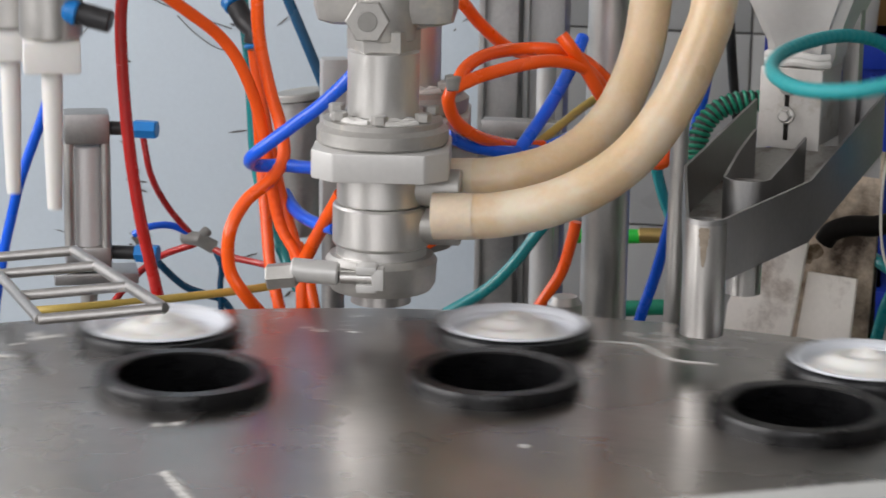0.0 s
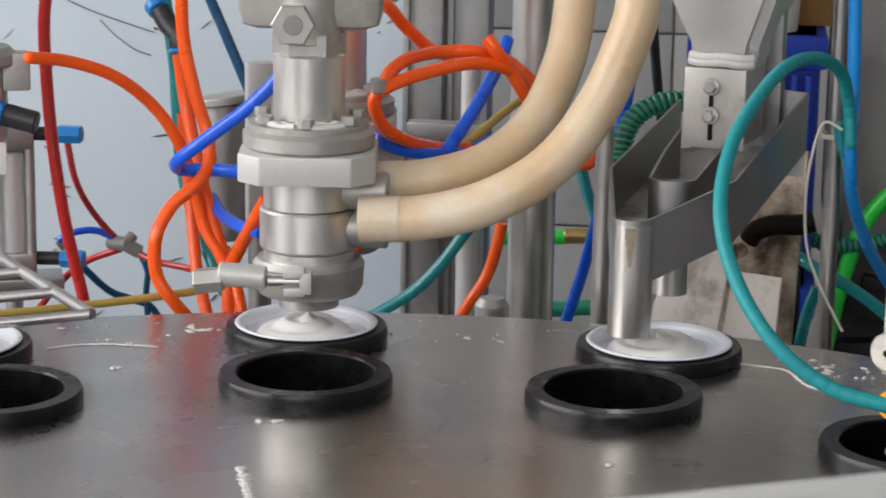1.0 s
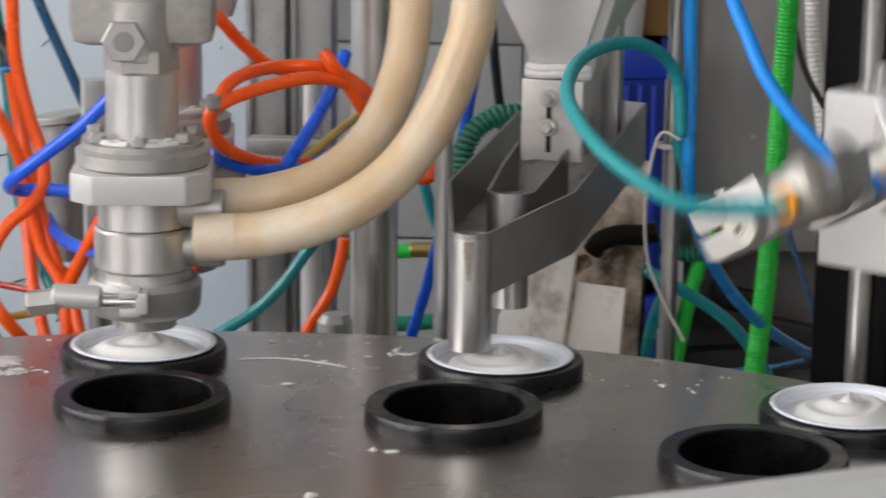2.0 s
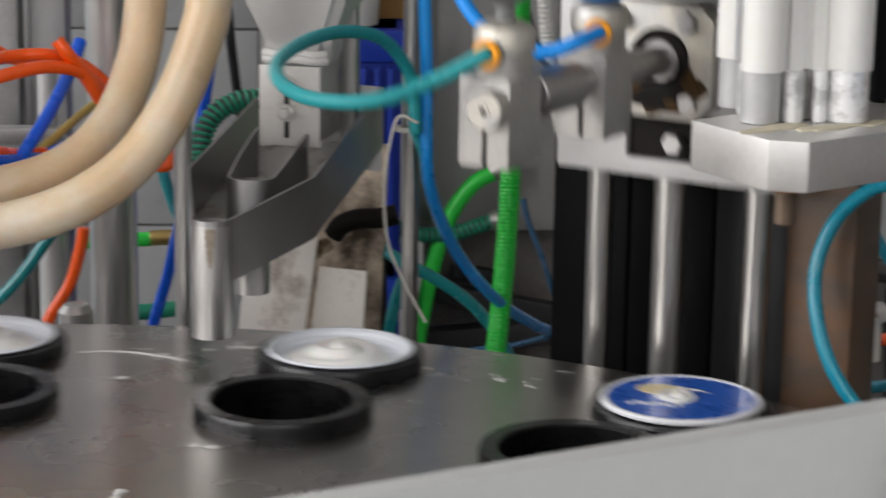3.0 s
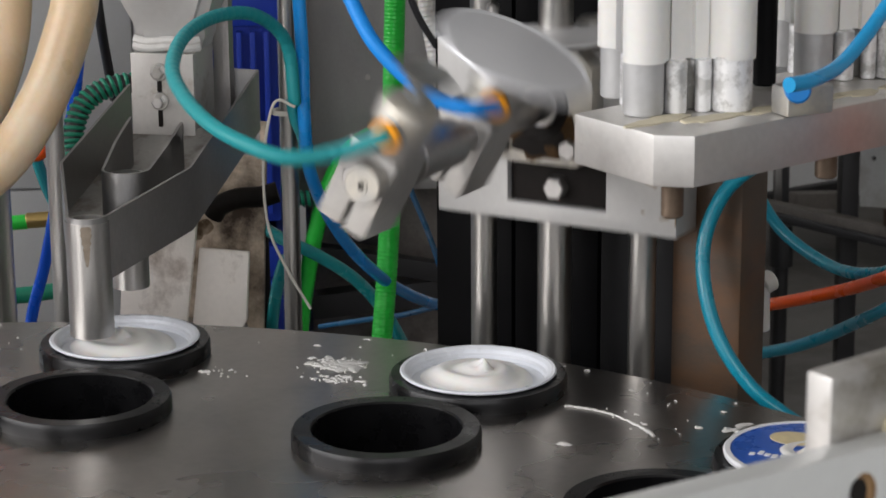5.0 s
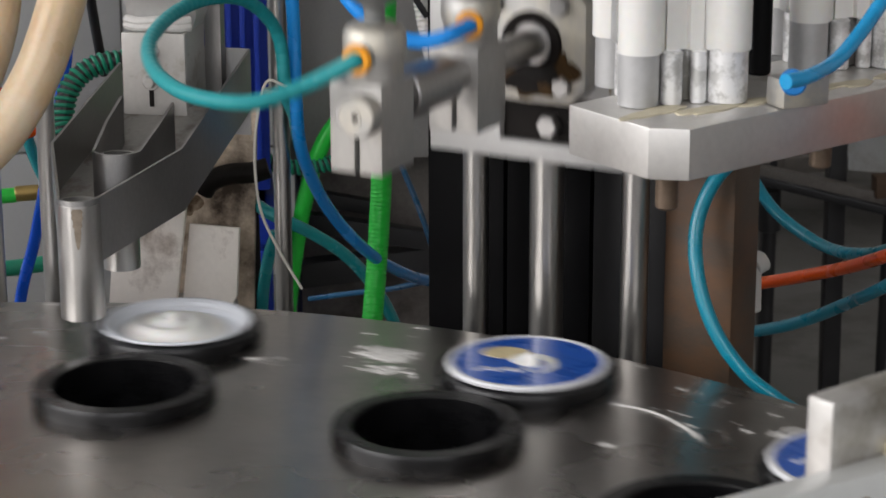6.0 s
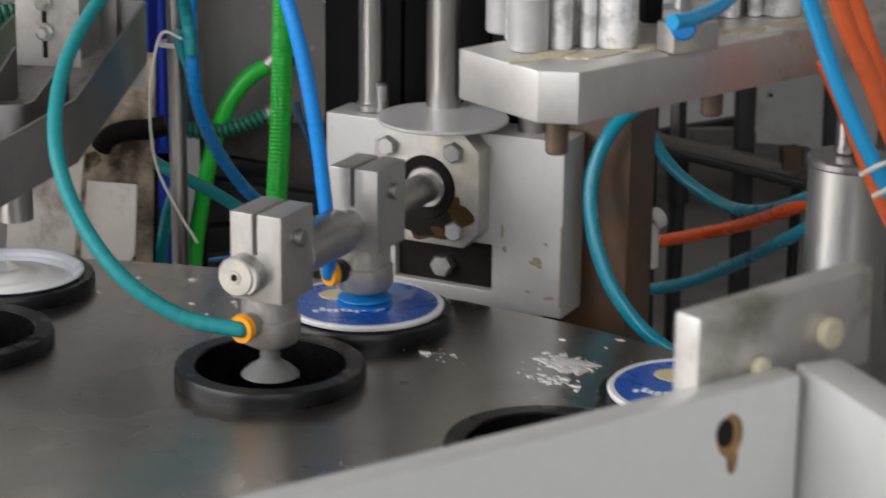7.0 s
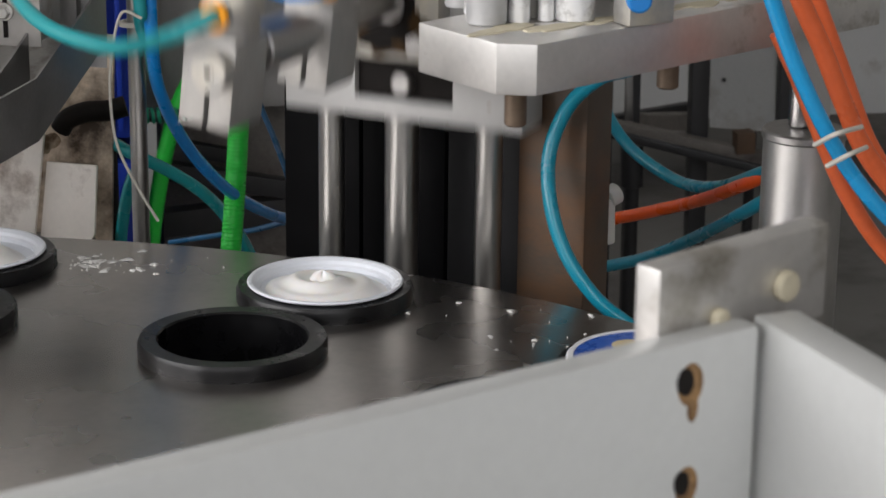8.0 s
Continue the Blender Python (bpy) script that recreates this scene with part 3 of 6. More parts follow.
        if cap == 0:
            b = bmesh.new()
            cyl(b, 0.0098, 0, 0.010, 0.0008, 28, Matrix.Translation((x0 - 0.010, 0.0040, 0.0008)) @ X90)
            cyl(b, 0.0035, -0.0006, 0.002, 0.0004, 16, Matrix.Translation((x0 - 0.010, 0.0040, 0.0008)) @ X90)
            on_arm("knob", b, CAST, "bright round knob")
            on_arm("socket", cyl(bmesh.new(), 0.0019, -0.0012, 0.001, 0.0003, 6, Matrix.Translation((x0 - 0.010, 0.0040, 0.0008)) @ X90), DARKHOLE, "dark hexagon socket")
        b = bmesh.new()
        d = Vector((-0.99, 0.12, 0)).normalized() if cap == 0 else Vector((-0.9, 0.44, 0)).normalized()
        p = Vector((x, 0, -0.026))
        rod(b, p + d * 0.008, p + d * 0.0195, 0.0062)
        on_arm("elbow", b, GREY_FIT if cap == 0 else BLACK, "push-in fitting")
        b = bmesh.new()
        m_, _ = between(p + d * 0.0195, p + d * 0.0235)
        lathe(b, [(0.0042, 0), (0.0068, 0), (0.0074, 0.0012), (0.0068, 0.004), (0.0042, 0.004)], 24, m_, close=True)
        on_arm("collar", b, AMBER, "orange release collar")
        b = bmesh.new()
        if cap == 0:
            lathe(b, [(0, -0.040), (0.005, -0.040), (0.0050, -0.0468), (0.0064, -0.0488), (0.0105, -0.0512), (0.0142, -0.0546), (0.0146, -0.0553), (0.0136, -0.0556), (0.010, -0.0540), (0, -0.0525)], 32, Matrix.Translation((x, 0, 0)))
            on_arm("suction_cup", b, SILICONE_GREY, "translucent grey suction cup")
        else:
            lathe(b, [(0, -0.038), (0.005, -0.038), (0.006, -0.0405), (0.014, -0.0425), (0.0142, -0.0432), (0.0085, -0.0440), (0.0150, -0.0457), (0.0150, -0.0462), (0, -0.0455)], 32, Matrix.Translation((x, 0, 0)))
            on_arm("suction_cup", b, BLUE_CAP, "blue bellows suction cup")
    return c, arm


RUST_SPOT = mat("brown_rust_spot", (0.30, 0.235, 0.165), 0.8, 0.0, 0.4, 300, 0.3)
GREASE = mat("brown_grease", (0.06, 0.032, 0.010), 0.65, 0.0, 0.5, 90, 0.1, spec=0.2)
SILICONE_GREY = mat("grey_silicone", (0.17, 0.175, 0.172), 0.35, 0.0, 0.08, 30, sub=0.1)
CARRIAGE, ARM = lidding_unit()


# ---------------- filling valve ----------------
def filling_valve(m, front):
    v = thing("filling_valve", "stainless steel cream filling valve above the turntable", "filling valve", "filling valves", m=m)
    part("top_elbow", box(cyl(bmesh.new(), 0.019, 0.176, 0.215, 0.003, 28), -0.040, 0.042, -0.012, 0.018, 0.186, 0.26, 0.011), CAST, v, "rough cast elbow")
    part("union_nut", hexa(bmesh.new(), 0.021, 0.172, 0.185), CAST, v, "hexagon union nut")
    if front:
        b = bmesh.new()
        my = Matrix.Translation((-0.008, -0.012, 0.191)) @ Matrix.Rotation(radians(90), 4, 'X')
        hexa(b, 0.0125, 0, 0.012, my)
        part("plug", b, CAST, v, "hexagon plug")
        part("plug_hole", cyl(bmesh.new(), 0.0058, 0, 0.0124, 0.0004, 20, my), GREY_FIT, v, "dark bore of the plug")
    part("upper_barrel", cyl(bmesh.new(), 0.0205, 0.134, 0.173, 0.0015, 48), SATIN, v, "brushed steel barrel")
    part("flange", lathe(bmesh.new(), [(0, 0.119), (0.0365, 0.119), (0.038, 0.1205), (0.038, 0.1275), (0.0345, 0.130), (0.0345, 0.133), (0.024, 0.1345), (0, 0.1345)], 56), CAST, v, "round flange crusted with cream")
    for a in (20, 65, 115, 160, 215, 270, 325):
        part("bolt", hexa(bmesh.new(), 0.0048, 0.1335, 0.139, Matrix.Translation((0.029 * math.cos(radians(a)), 0.029 * math.sin(radians(a)), 0))), CAST, v, "hexagon bolt")
    rg = random.Random(5)
    for a0, a1, r0 in ((185, 262, 0.0285), (268, 318, 0.0300), (322, 372, 0.0262), (205, 330, 0.0225)):
        run = [(r0 * math.cos(radians(a)), r0 * math.sin(radians(a)), 0.1335 + rg.uniform(-0.0004, 0.0008)) for a in range(a0, a1, 9)]
        part("crust", sweep(bmesh.new(), spline(run, 3), 0.0021, 8), SPLASH, v, "dried white cream crust")
    b = bmesh.new()
    w, c = 0.039, 0.013
    prism(b, [(-w, -w + c), (-w + c, -w), (w - c, -w), (w, -w + c), (w, w - c), (w - c, w), (-w + c, w), (-w, w - c)], 0.102, 0.1188, 0.0015)
    part("block", b, ALU_BRIGHT, v, "pale eight-sided block")
    part("neck", cyl(bmesh.new(), 0.0262, 0.0835, 0.102, 0.001, 48), SATIN, v)
    part("band", lathe(bmesh.new(), [(0, 0.0833), (0.0275, 0.0833), (0.0285, 0.0820), (0.0285, 0.061), (0.0275, 0.0595), (0, 0.0595)], 52), SATIN, v, "brushed steel band")
    part("lower_neck", cyl(bmesh.new(), 0.0262, 0.050, 0.0595, 0.001, 48), SATIN, v)
    part("clamp_ring", lathe(bmesh.new(), [(0, 0.0535), (0.030, 0.0535), (0.0325, 0.050), (0.0315, 0.037), (0.029, 0.033), (0, 0.033)], 52), CAST, v, "hinged clamp ring")
    part("outlet", lathe(bmesh.new(), [(0.0175, 0.034), (0.0175, 0.0245), (0.0155, 0.0245), (0.0155, 0.034)], 36, close=True), STEEL_DULL, v)
    for dx, z in ((0.030, 0.094), (0.030, 0.072)):
        part("port", rod(bmesh.new(), (0.018, -0.006, z), (0.046, -0.008, z), 0.0112), CAST, v, "hose port")
    if front:
        b = bmesh.new()
        rod(b, (-0.049, -0.034, 0.0505), (-0.022, -0.035, 0.049), 0.0068)
        part("handle", b, ALU_BRIGHT, v, "round clamp handle")
        m2, d = between((-0.063, -0.033, 0.0455), (-0.046, -0.034, 0.0475))
        part("handle_nut", hexa(bmesh.new(), 0.0075, 0, d, m2), CAST, v, "hexagon wing nut")
        b = bmesh.new()
        rod(b, (-0.022, -0.035, 0.047), (0.000, -0.035, 0.047), 0.0036)
        part("swing_bolt", b, STEEL, v, "swing bolt")
        b = bmesh.new()
        box(b, -0.012, 0.000, -0.041, -0.028, 0.0495, 0.0545, 0.0012)
        box(b, -0.012, 0.000, -0.041, -0.028, 0.0390, 0.0440, 0.0012)
        box(b, -0.003, 0.004, -0.041, -0.024, 0.0405, 0.053, 0.0012)
        part("fork", b, ALU_BRIGHT, v, "forked clamp end")
    return v


VALVE_AT = Matrix.Translation((0.091, 0.519, 0)) @ Matrix.Rotation(radians(-13), 4, 'Z')
filling_valve(VALVE_AT, True)
filling_valve(Matrix.Translation((0.124, 0.625, 0)) @ Matrix.Rotation(radians(-13), 4, 'Z'), False)


BROWN_DRIP = mat("brown_drip", (0.30, 0.25, 0.195), 0.5, 0.5, 0.4, 120, 0.1)
BRACKET = mat("dull_bracket_plate", (0.50, 0.485, 0.46), 0.5, 0.6, 0.1, 30, 0.15, stain=(0.30, 0.25, 0.19), stain_scale=40, stain_at=0.64)


# ---------------- topping chute ----------------
def chute():
    c = thing("topping_chute", "grey sheet steel double chute with two outlet pipes", "chute")

    def sheet(name, run, deep, th=0.0016, label="flat grey side sheet"):
        """Upright sheet along a run of (x, y, top) with an even depth."""
        b = bmesh.new()
        rows = []
        for i, (x, y, z) in enumerate(run):
            p, q = run[max(i - 1, 0)], run[min(i + 1, len(run) - 1)]
            nrm = Vector((-(q[1] - p[1]), q[0] - p[0], 0)).normalized() * th / 2
            o = Vector((x, y, 0))
            rows.append([b.verts.new(o + s * nrm + Vector((0, 0, h))) for s, h in ((1, z), (-1, z), (-1, z - deep), (1, z - deep))])
        for g, h in zip(rows, rows[1:]):
            for i in range(4):
                j = (i + 1) % 4
                b.faces.new((g[i], g[j], h[j], h[i]))
        b.faces.new(rows[0])
        b.faces.new(rows[-1])
        part(name, b, STEEL_GREY, c, label)

    def arc(cx, cy, r, a0, a1, z, n=12):
        return [(cx + r * math.cos(radians(a0 + (a1 - a0) * k / n)), cy + r * math.sin(radians(a0 + (a1 - a0) * k / n)), z) for k in range(n + 1)]

    def trough(nose, r, left, right, deep, pipe_r, pipe_low, a0, a1):
        cx, cy, z = nose
        sheet("side_sheet", [arc(cx, cy, r, a0, a1, z)[0]] + left, deep)
        sheet("side_sheet", [arc(cx, cy, r, a0, a1, z)[-1]] + right, deep)
        sheet("nose", arc(cx, cy, r, a0, a1, z), deep, label="rounded nose sheet")
        b = bmesh.new()
        rim = [b.verts.new((x, y, h - deep + 0.004)) for x, y, h in [*left[::-1], *arc(cx, cy, r, a0, a1, z), *right]]
        f = b.faces.new(rim)
        r_ = bmesh.ops.extrude_face_region(b, geom=[f])
        bmesh.ops.translate(b, vec=(0, 0, 0.0015), verts=[v for v in r_["geom"] if isinstance(v, bmesh.types.BMVert)])
        part("trough_bottom", b, DIRTY_STEEL, c, "dusty sloping trough bottom")
        part("outlet_pipe", lathe(bmesh.new(), [(pipe_r, z - 0.003), (pipe_r, pipe_low), (pipe_r - 0.0014, pipe_low), (pipe_r - 0.0014, z - 0.003)], 40,
                                  Matrix.Translation((cx, cy, 0)), close=True), STEEL, c, "polished outlet pipe")

    trough((0.2605, 0.437, 0.089), 0.0110, [(0.2655, 0.4975, 0.105), (0.3285, 0.562, 0.133)], [(0.3285, 0.4600, 0.103), (0.3950, 0.5222, 0.142)], 0.036, 0.0122, 0.0215, 146, 326)
    trough((0.2960, 0.4745, 0.103), 0.0132, [(0.3005, 0.506, 0.112), (0.315, 0.521, 0.122)], [(0.3220, 0.4805, 0.112), (0.336, 0.4925, 0.122)], 0.034, 0.0105, 0.0345, 146, 326)
    b = bmesh.new()
    rg = random.Random(8)
    rows = []
    for k in range(15):
        z = 0.0850 - 0.0016 * k
        w = (0.20 + 0.05 * math.sin(k * 0.6) + rg.uniform(-0.04, 0.04)) * (1.0 if k < 9 else (15 - k) / 7)
        rows.append([b.verts.new((0.2605 + 0.01235 * math.cos(a_), 0.437 + 0.01235 * math.sin(a_), z)) for a_ in (radians(-112) - w, radians(-112), radians(-112) + w)])
    for g, q in zip(rows, rows[1:]):
        for i in range(2):
            b.faces.new((g[i], g[i + 1], q[i + 1], q[i]))
    part("drip_stain", b, BROWN_DRIP, c, "brown drip stain down the outlet pipe")
    sheet("end_sheet", [(0.3952, 0.5226, 0.1420), (0.3640, 0.5400, 0.1440)], 0.052, label="flat grey end sheet")

    h = thing("hopper", "grey sheet steel feed hopper with a slotted bracket", "hopper")
    F = Matrix.Translation((0.335, 0.5085, 0)) @ Matrix.Rotation(radians(-36), 4, 'Z')
    b = bmesh.new()
    lv = [(0.0175, 0.018, 0.150), (0.0185, 0.020, 0.1685), (0.071, 0.065, 0.30), (0.071, 0.065, 0.42)]
    rows = [[b.verts.new((sx * w, sy * d + 0.02, z)) for sx, sy in ((-1, -1), (1, -1), (1, 1), (-1, 1))] for w, d, z in lv]
    for g, q in zip(rows, rows[1:]):
        for i in range(4):
            b.faces.new((g[i], g[(i + 1) % 4], q[(i + 1) % 4], q[i]))
    b.faces.new(rows[-1])
    b.faces.new(rows[0])
    bmesh.ops.bevel(b, geom=b.edges[:], offset=0.006, segments=4, affect='EDGES')
    bmesh.ops.transform(b, matrix=F, verts=b.verts)
    part("funnel", b, ALU, h, "dull grey sheet funnel")
    part("bracket", box(box(bmesh.new(), -0.0190, 0.0182, -0.012, -0.0095, 0.114, 0.1615, 0.0008, F), 0.0154, 0.0182, -0.0092, 0.03, 0.117, 0.1615, 0.0008, F), BRACKET, h, "pale slotted bracket")
    part("slot", box(bmesh.new(), -0.0035, -0.0008, -0.0128, -0.0115, 0.119, 0.146, 0.0004, F), DARKHOLE, h, "dark slot")
    for z in (0.134, 0.151):
        b = cyl(bmesh.new(), 0.0052, 0, 0.0018, 0.0004, 20, F @ Matrix.Translation((-0.002, -0.012, z)) @ Matrix.Rotation(radians(90), 4, 'X'))
        hexa(b, 0.0038, 0, 0.006, F @ Matrix.Translation((-0.002, -0.0125, z)) @ Matrix.Rotation(radians(90), 4, 'X'))
        part("bolt", b, STEEL, h, "bolt with washer")
    b = bmesh.new()
    for z, y, r in ((0.1640, -0.0052, 0.0030), (0.1672, -0.0050, 0.0028)):
        sweep(b, spline([F @ Vector(q) for q in ((-0.0188, y + 0.004, z), (-0.010, y, z - 0.0006), (0.002, y - 0.0004, z + 0.0005), (0.012, y, z - 0.0004), (0.0190, y + 0.004, z))]), r, 10)
    part("crust", b, SPLASH, h, "white crust along the outlet edge")
    # the bar is the stay and the shaded side face of the funnel in one
    part("stay", box(bmesh.new(), 0.018, 0.028, 0.03, 0.04, 0.11, 0.42, 0.001, F), STEEL_GREY, h, "upright stay that also stands for the funnel's shaded side")


chute()


# ---------------- posts and columns ----------------
def posts():
    def upright(name, x, y, r, z0, z1, material, label, foot=True):
        p = thing(name, label, "post")
        part("tube", cyl(bmesh.new(), r, z0, z1, 0.002, 40, Matrix.Translation((x, y, 0))), material, p)
        if foot:
            part("flange", cyl(bmesh.new(), r * 2.2, z0, z0 + 0.012, 0.002, 32, Matrix.Translation((x, y, 0))), STEEL_DULL, p)
        return p

    upright("support_post", 0.2735, 0.700, 0.0158, FLOOR, 0.6, STEEL, "thick polished stainless steel post")
    upright("stay_post", 0.281, 0.562, 0.0055, FLOOR, 0.128, STEEL, "slim brushed steel stay")
    p = upright("thin_post", 0.410, 0.512, 0.0052, FLOOR, 0.6, GROUND_ROD, "thin polished steel post")
    # clear-coated right hand column and brown box column
    c = thing("bridge_column", "stout polished steel column with a collar", "column")
    part("tube", cyl(bmesh.new(), 0.0205, FLOOR, 0.108, 0.002, 48, Matrix.Translation((0.622, 0.146, 0))), STEEL, c)
    part("collar", cyl(bmesh.new(), 0.0215, 0.106, 0.111, 0.001, 48, Matrix.Translation((0.622, 0.146, 0))), STEEL_DULL, c)
    part("tube_upper", cyl(bmesh.new(), 0.006, 0.111, 0.17, 0.001, 24, Matrix.Translation((0.622, 0.150, 0))), CHROME, c)
    b = thing("box_column", "brown tinted steel box column beside the guide rods", "column")
    part("shaft", box(bmesh.new(), 0.642, 0.68, -0.102, -0.061, FLOOR, 0.166, 0.002, LID_FRAME), BROWN, b)
    part("base", box(bmesh.new(), 0.640, 0.71, -0.118, -0.058, FLOOR, FLOOR + 0.02, 0.002, LID_FRAME), STEEL_DULL, b)


posts()


# ---------------- bridge with press cylinders ----------------
def bridge():
    g = thing("bridge_plate", "thick aluminium bridge plate with a chamfered corner", "bridge plate")
    part("plate", prism(bmesh.new(), [(0.387, 0.124), (0.395, 0.070), (0.409, 0.060), (0.640, 0.115), (0.635, 0.190), (0.56, 0.172)], 0.168, 0.1905, 0.0012), BRIDGE, g, "pale grey thick plate")
    far = [(0.5244, 0.1284, 0.1476)][0]
    for x, y, k in ((0.422, 0.098, 1.0), (far[0], far[1], 1.05)):
        part("rust_ring", lathe(bmesh.new(), [(0.0, 0.1615), (0.0092 * k, 0.1615), (0.0102 * k, 0.1630), (0.0095 * k, 0.1648), (0.0102 * k, 0.1664), (0.0095 * k, 0.1682), (0, 0.1682)], 28, Matrix.Translation((x, y, 0))), RUST, g, "rusty washers")
        part("bolt", cyl(bmesh.new(), 0.0050 * k, 0.1455, 0.1618, 0.001, 24, Matrix.Translation((x, y, 0))), BROWNED_BOLT, g, "browned hanging bolt end")
    part("gusset", prism(bmesh.new(), [(0, 0), (0.045, 0), (0.045, -0.05), (0.035, -0.05)], 0, 0.004, 0.0006,
                         Matrix.Translation((0.585, 0.128, 0.168)) @ Matrix.Rotation(radians(15), 4, 'Z') @ Matrix.Rotation(radians(90), 4, 'X')), ALU, g, "slanting gusset")
    rg = random.Random(21)
    for x, y, rx, ry in ((0.412, 0.093, 0.016, 0.006), (0.436, 0.0865, 0.018, 0.005), (0.462, 0.0895, 0.013, 0.004), (0.492, 0.0945, 0.017, 0.0045), (0.521, 0.1010, 0.012, 0.0050), (0.552, 0.1085, 0.015, 0.0045), (0.583, 0.117, 0.014, 0.006)):
        ph = [rg.uniform(0, 6.28) for _ in range(3)]
        out = []
        for k in range(36):
            a_ = 2 * math.pi * k / 36
            q_ = 1 + 0.2 * math.sin(2 * a_ + ph[0]) + 0.14 * math.sin(3 * a_ + ph[1]) + 0.08 * math.sin(7 * a_ + ph[2])
            out.append((rx * q_ * math.cos(a_), ry * q_ * math.sin(a_)))
        part("residue", prism(bmesh.new(), out, 0, 0.0008, 0, Matrix.Translation((x, y, 0.1904)) @ Matrix.Rotation(radians(13.5), 4, 'Z')), YELLOW_PALE, g, "pale yellow dried residue")
    for x, y in ((0.437, 0.122), (0.545, 0.150)):
        c = thing("air_cylinder", "white aluminium air cylinder with crusted end cap", "air cylinder", "press cylinders")
        M = Matrix.Translation((x, y, 0)) @ Matrix.Rotation(radians(-14), 4, 'Z')
        def lobed(k):
            """Outline of a profile barrel: a square core with four round corner posts."""
            out = []
            for i in range(224):
                a = 2 * math.pi * i / 224
                ca, sa = math.cos(a), math.sin(a)
                r = 0.0205 / max(abs(ca), abs(sa))
                px, py = math.copysign(0.0200, ca), math.copysign(0.0200, sa)
                q = ca * px + sa * py
                disc = q * q - (px * px + py * py) + 0.0098 ** 2
                if disc > 0:
                    r = max(r, q + math.sqrt(disc))
                near = abs((a + math.pi / 4) % (math.pi / 2) - math.pi / 4)
                if near < 0.10 or 0.42 < near < 0.47:
                    r -= 0.0028
                out.append((r * k * ca, r * k * sa))
            return out
        part("barrel", prism(bmesh.new(), lobed(1.0), 0.214, 0.40, 0, M), WHITE_PL, c, "white ribbed barrel")
        part("end_cap", box(bmesh.new(), -0.0165, 0.0165, -0.0165, 0.0165, 0.1907, 0.2138, 0.002, M), CAP_DARK, c, "grey recessed end cap")
        for px, py, mt in ((-0.0205, -0.0195, CAP_GREY), (0.0195, -0.0205, CRUST), (-0.0195, 0.0195, CAP_GREY), (0.0200, 0.0195, CRUST)):
            part("corner_post", cyl(bmesh.new(), 0.0090, 0.1907, 0.2155, 0.0008, 24, M @ Matrix.Translation((px, py, 0))), mt, c, "round corner post of the end cap")
        for px, py, pr in ((-0.0060, -0.0205, 0.0048), (0.0065, -0.0200, 0.0036), (-0.0210, 0.0010, 0.0040)):
            part("tie_rod", cyl(bmesh.new(), pr, 0.1907, 0.2142, 0.0006, 18, M @ Matrix.Translation((px, py, 0))), CRUST, c, "crusted tie rod")
        part("groove", box(bmesh.new(), -0.0265, -0.0245, -0.004, 0.004, 0.215, 0.399, 0.0005, M), ALU, c, "sensor groove")
    s_ = thing("sensor_bar", "black upright sensor bar behind a press cylinder", "bar")
    a = [(0.4954, 0.1389, 0.2544), (0.4973, 0.1383, 0.1837)]
    part("bar", rod(bmesh.new(), (a[0][0], a[0][1], 0.40), (a[0][0], a[0][1], 0.1905), 0.0055), BLACK_PLATE, s_)
    w_ = thing("column_fitting", "white plastic fitting on the brown column", "fitting")
    a = [(0.6583, 0.3776, 0.0116), (0.6590, 0.3774, -0.0168)]
    part("body", rod(bmesh.new(), a[0], a[1], 0.005), WHITE_PL, w_)
    part("cap", rod(bmesh.new(), a[0], (a[0][0] + 0.008, a[0][1], a[0][2] + 0.003), 0.0065), WHITE_PL, w_)
    f = thing("hose_coupling", "blue push fitting with a grey body on the bridge", "fitting")
    part("body", box(bmesh.new(), 0.462, 0.486, 0.070, 0.084, 0.1908, 0.204, 0.002), CAST, f)
    part("collar", rod(bmesh.new(), (0.466, 0.070, 0.2035), (0.463, 0.064, 0.2038), 0.0056), BLUE_CAP, f, "blue collar")


YELLOW_PALE = mat("pale_residue", (0.55, 0.50, 0.37), 0.7, 0.0, 0.15, 60)
CAP_GREY = mat("grey_cast_cap", (0.46, 0.46, 0.46), 0.45, 0.3, 0.1, 40, 0.15)
# dark base is the shade of the gaps between posts; pale crust over it
CAP_DARK = mat("shade_dark_recessed_cap", (0.20, 0.195, 0.18), 0.5, 0.5, 0.3, 60, 0.3, stain=(0.70, 0.70, 0.69), stain_scale=60, stain_at=0.60, spread=0.04)
CRUST = mat("crusted_aluminium", (0.55, 0.55, 0.54), 0.45, 0.5, 0.2, 60, 0.6, stain=(0.86, 0.86, 0.86), stain_scale=70, stain_at=0.5, spread=0.05)
bridge()


RUST_PALE = mat("amber_rust", (0.34, 0.20, 0.085), 0.8, 0.0, 0.35, 220, 0.2, stain=(0.12, 0.065, 0.03), stain_scale=170, stain_at=0.52, spread=0.12)


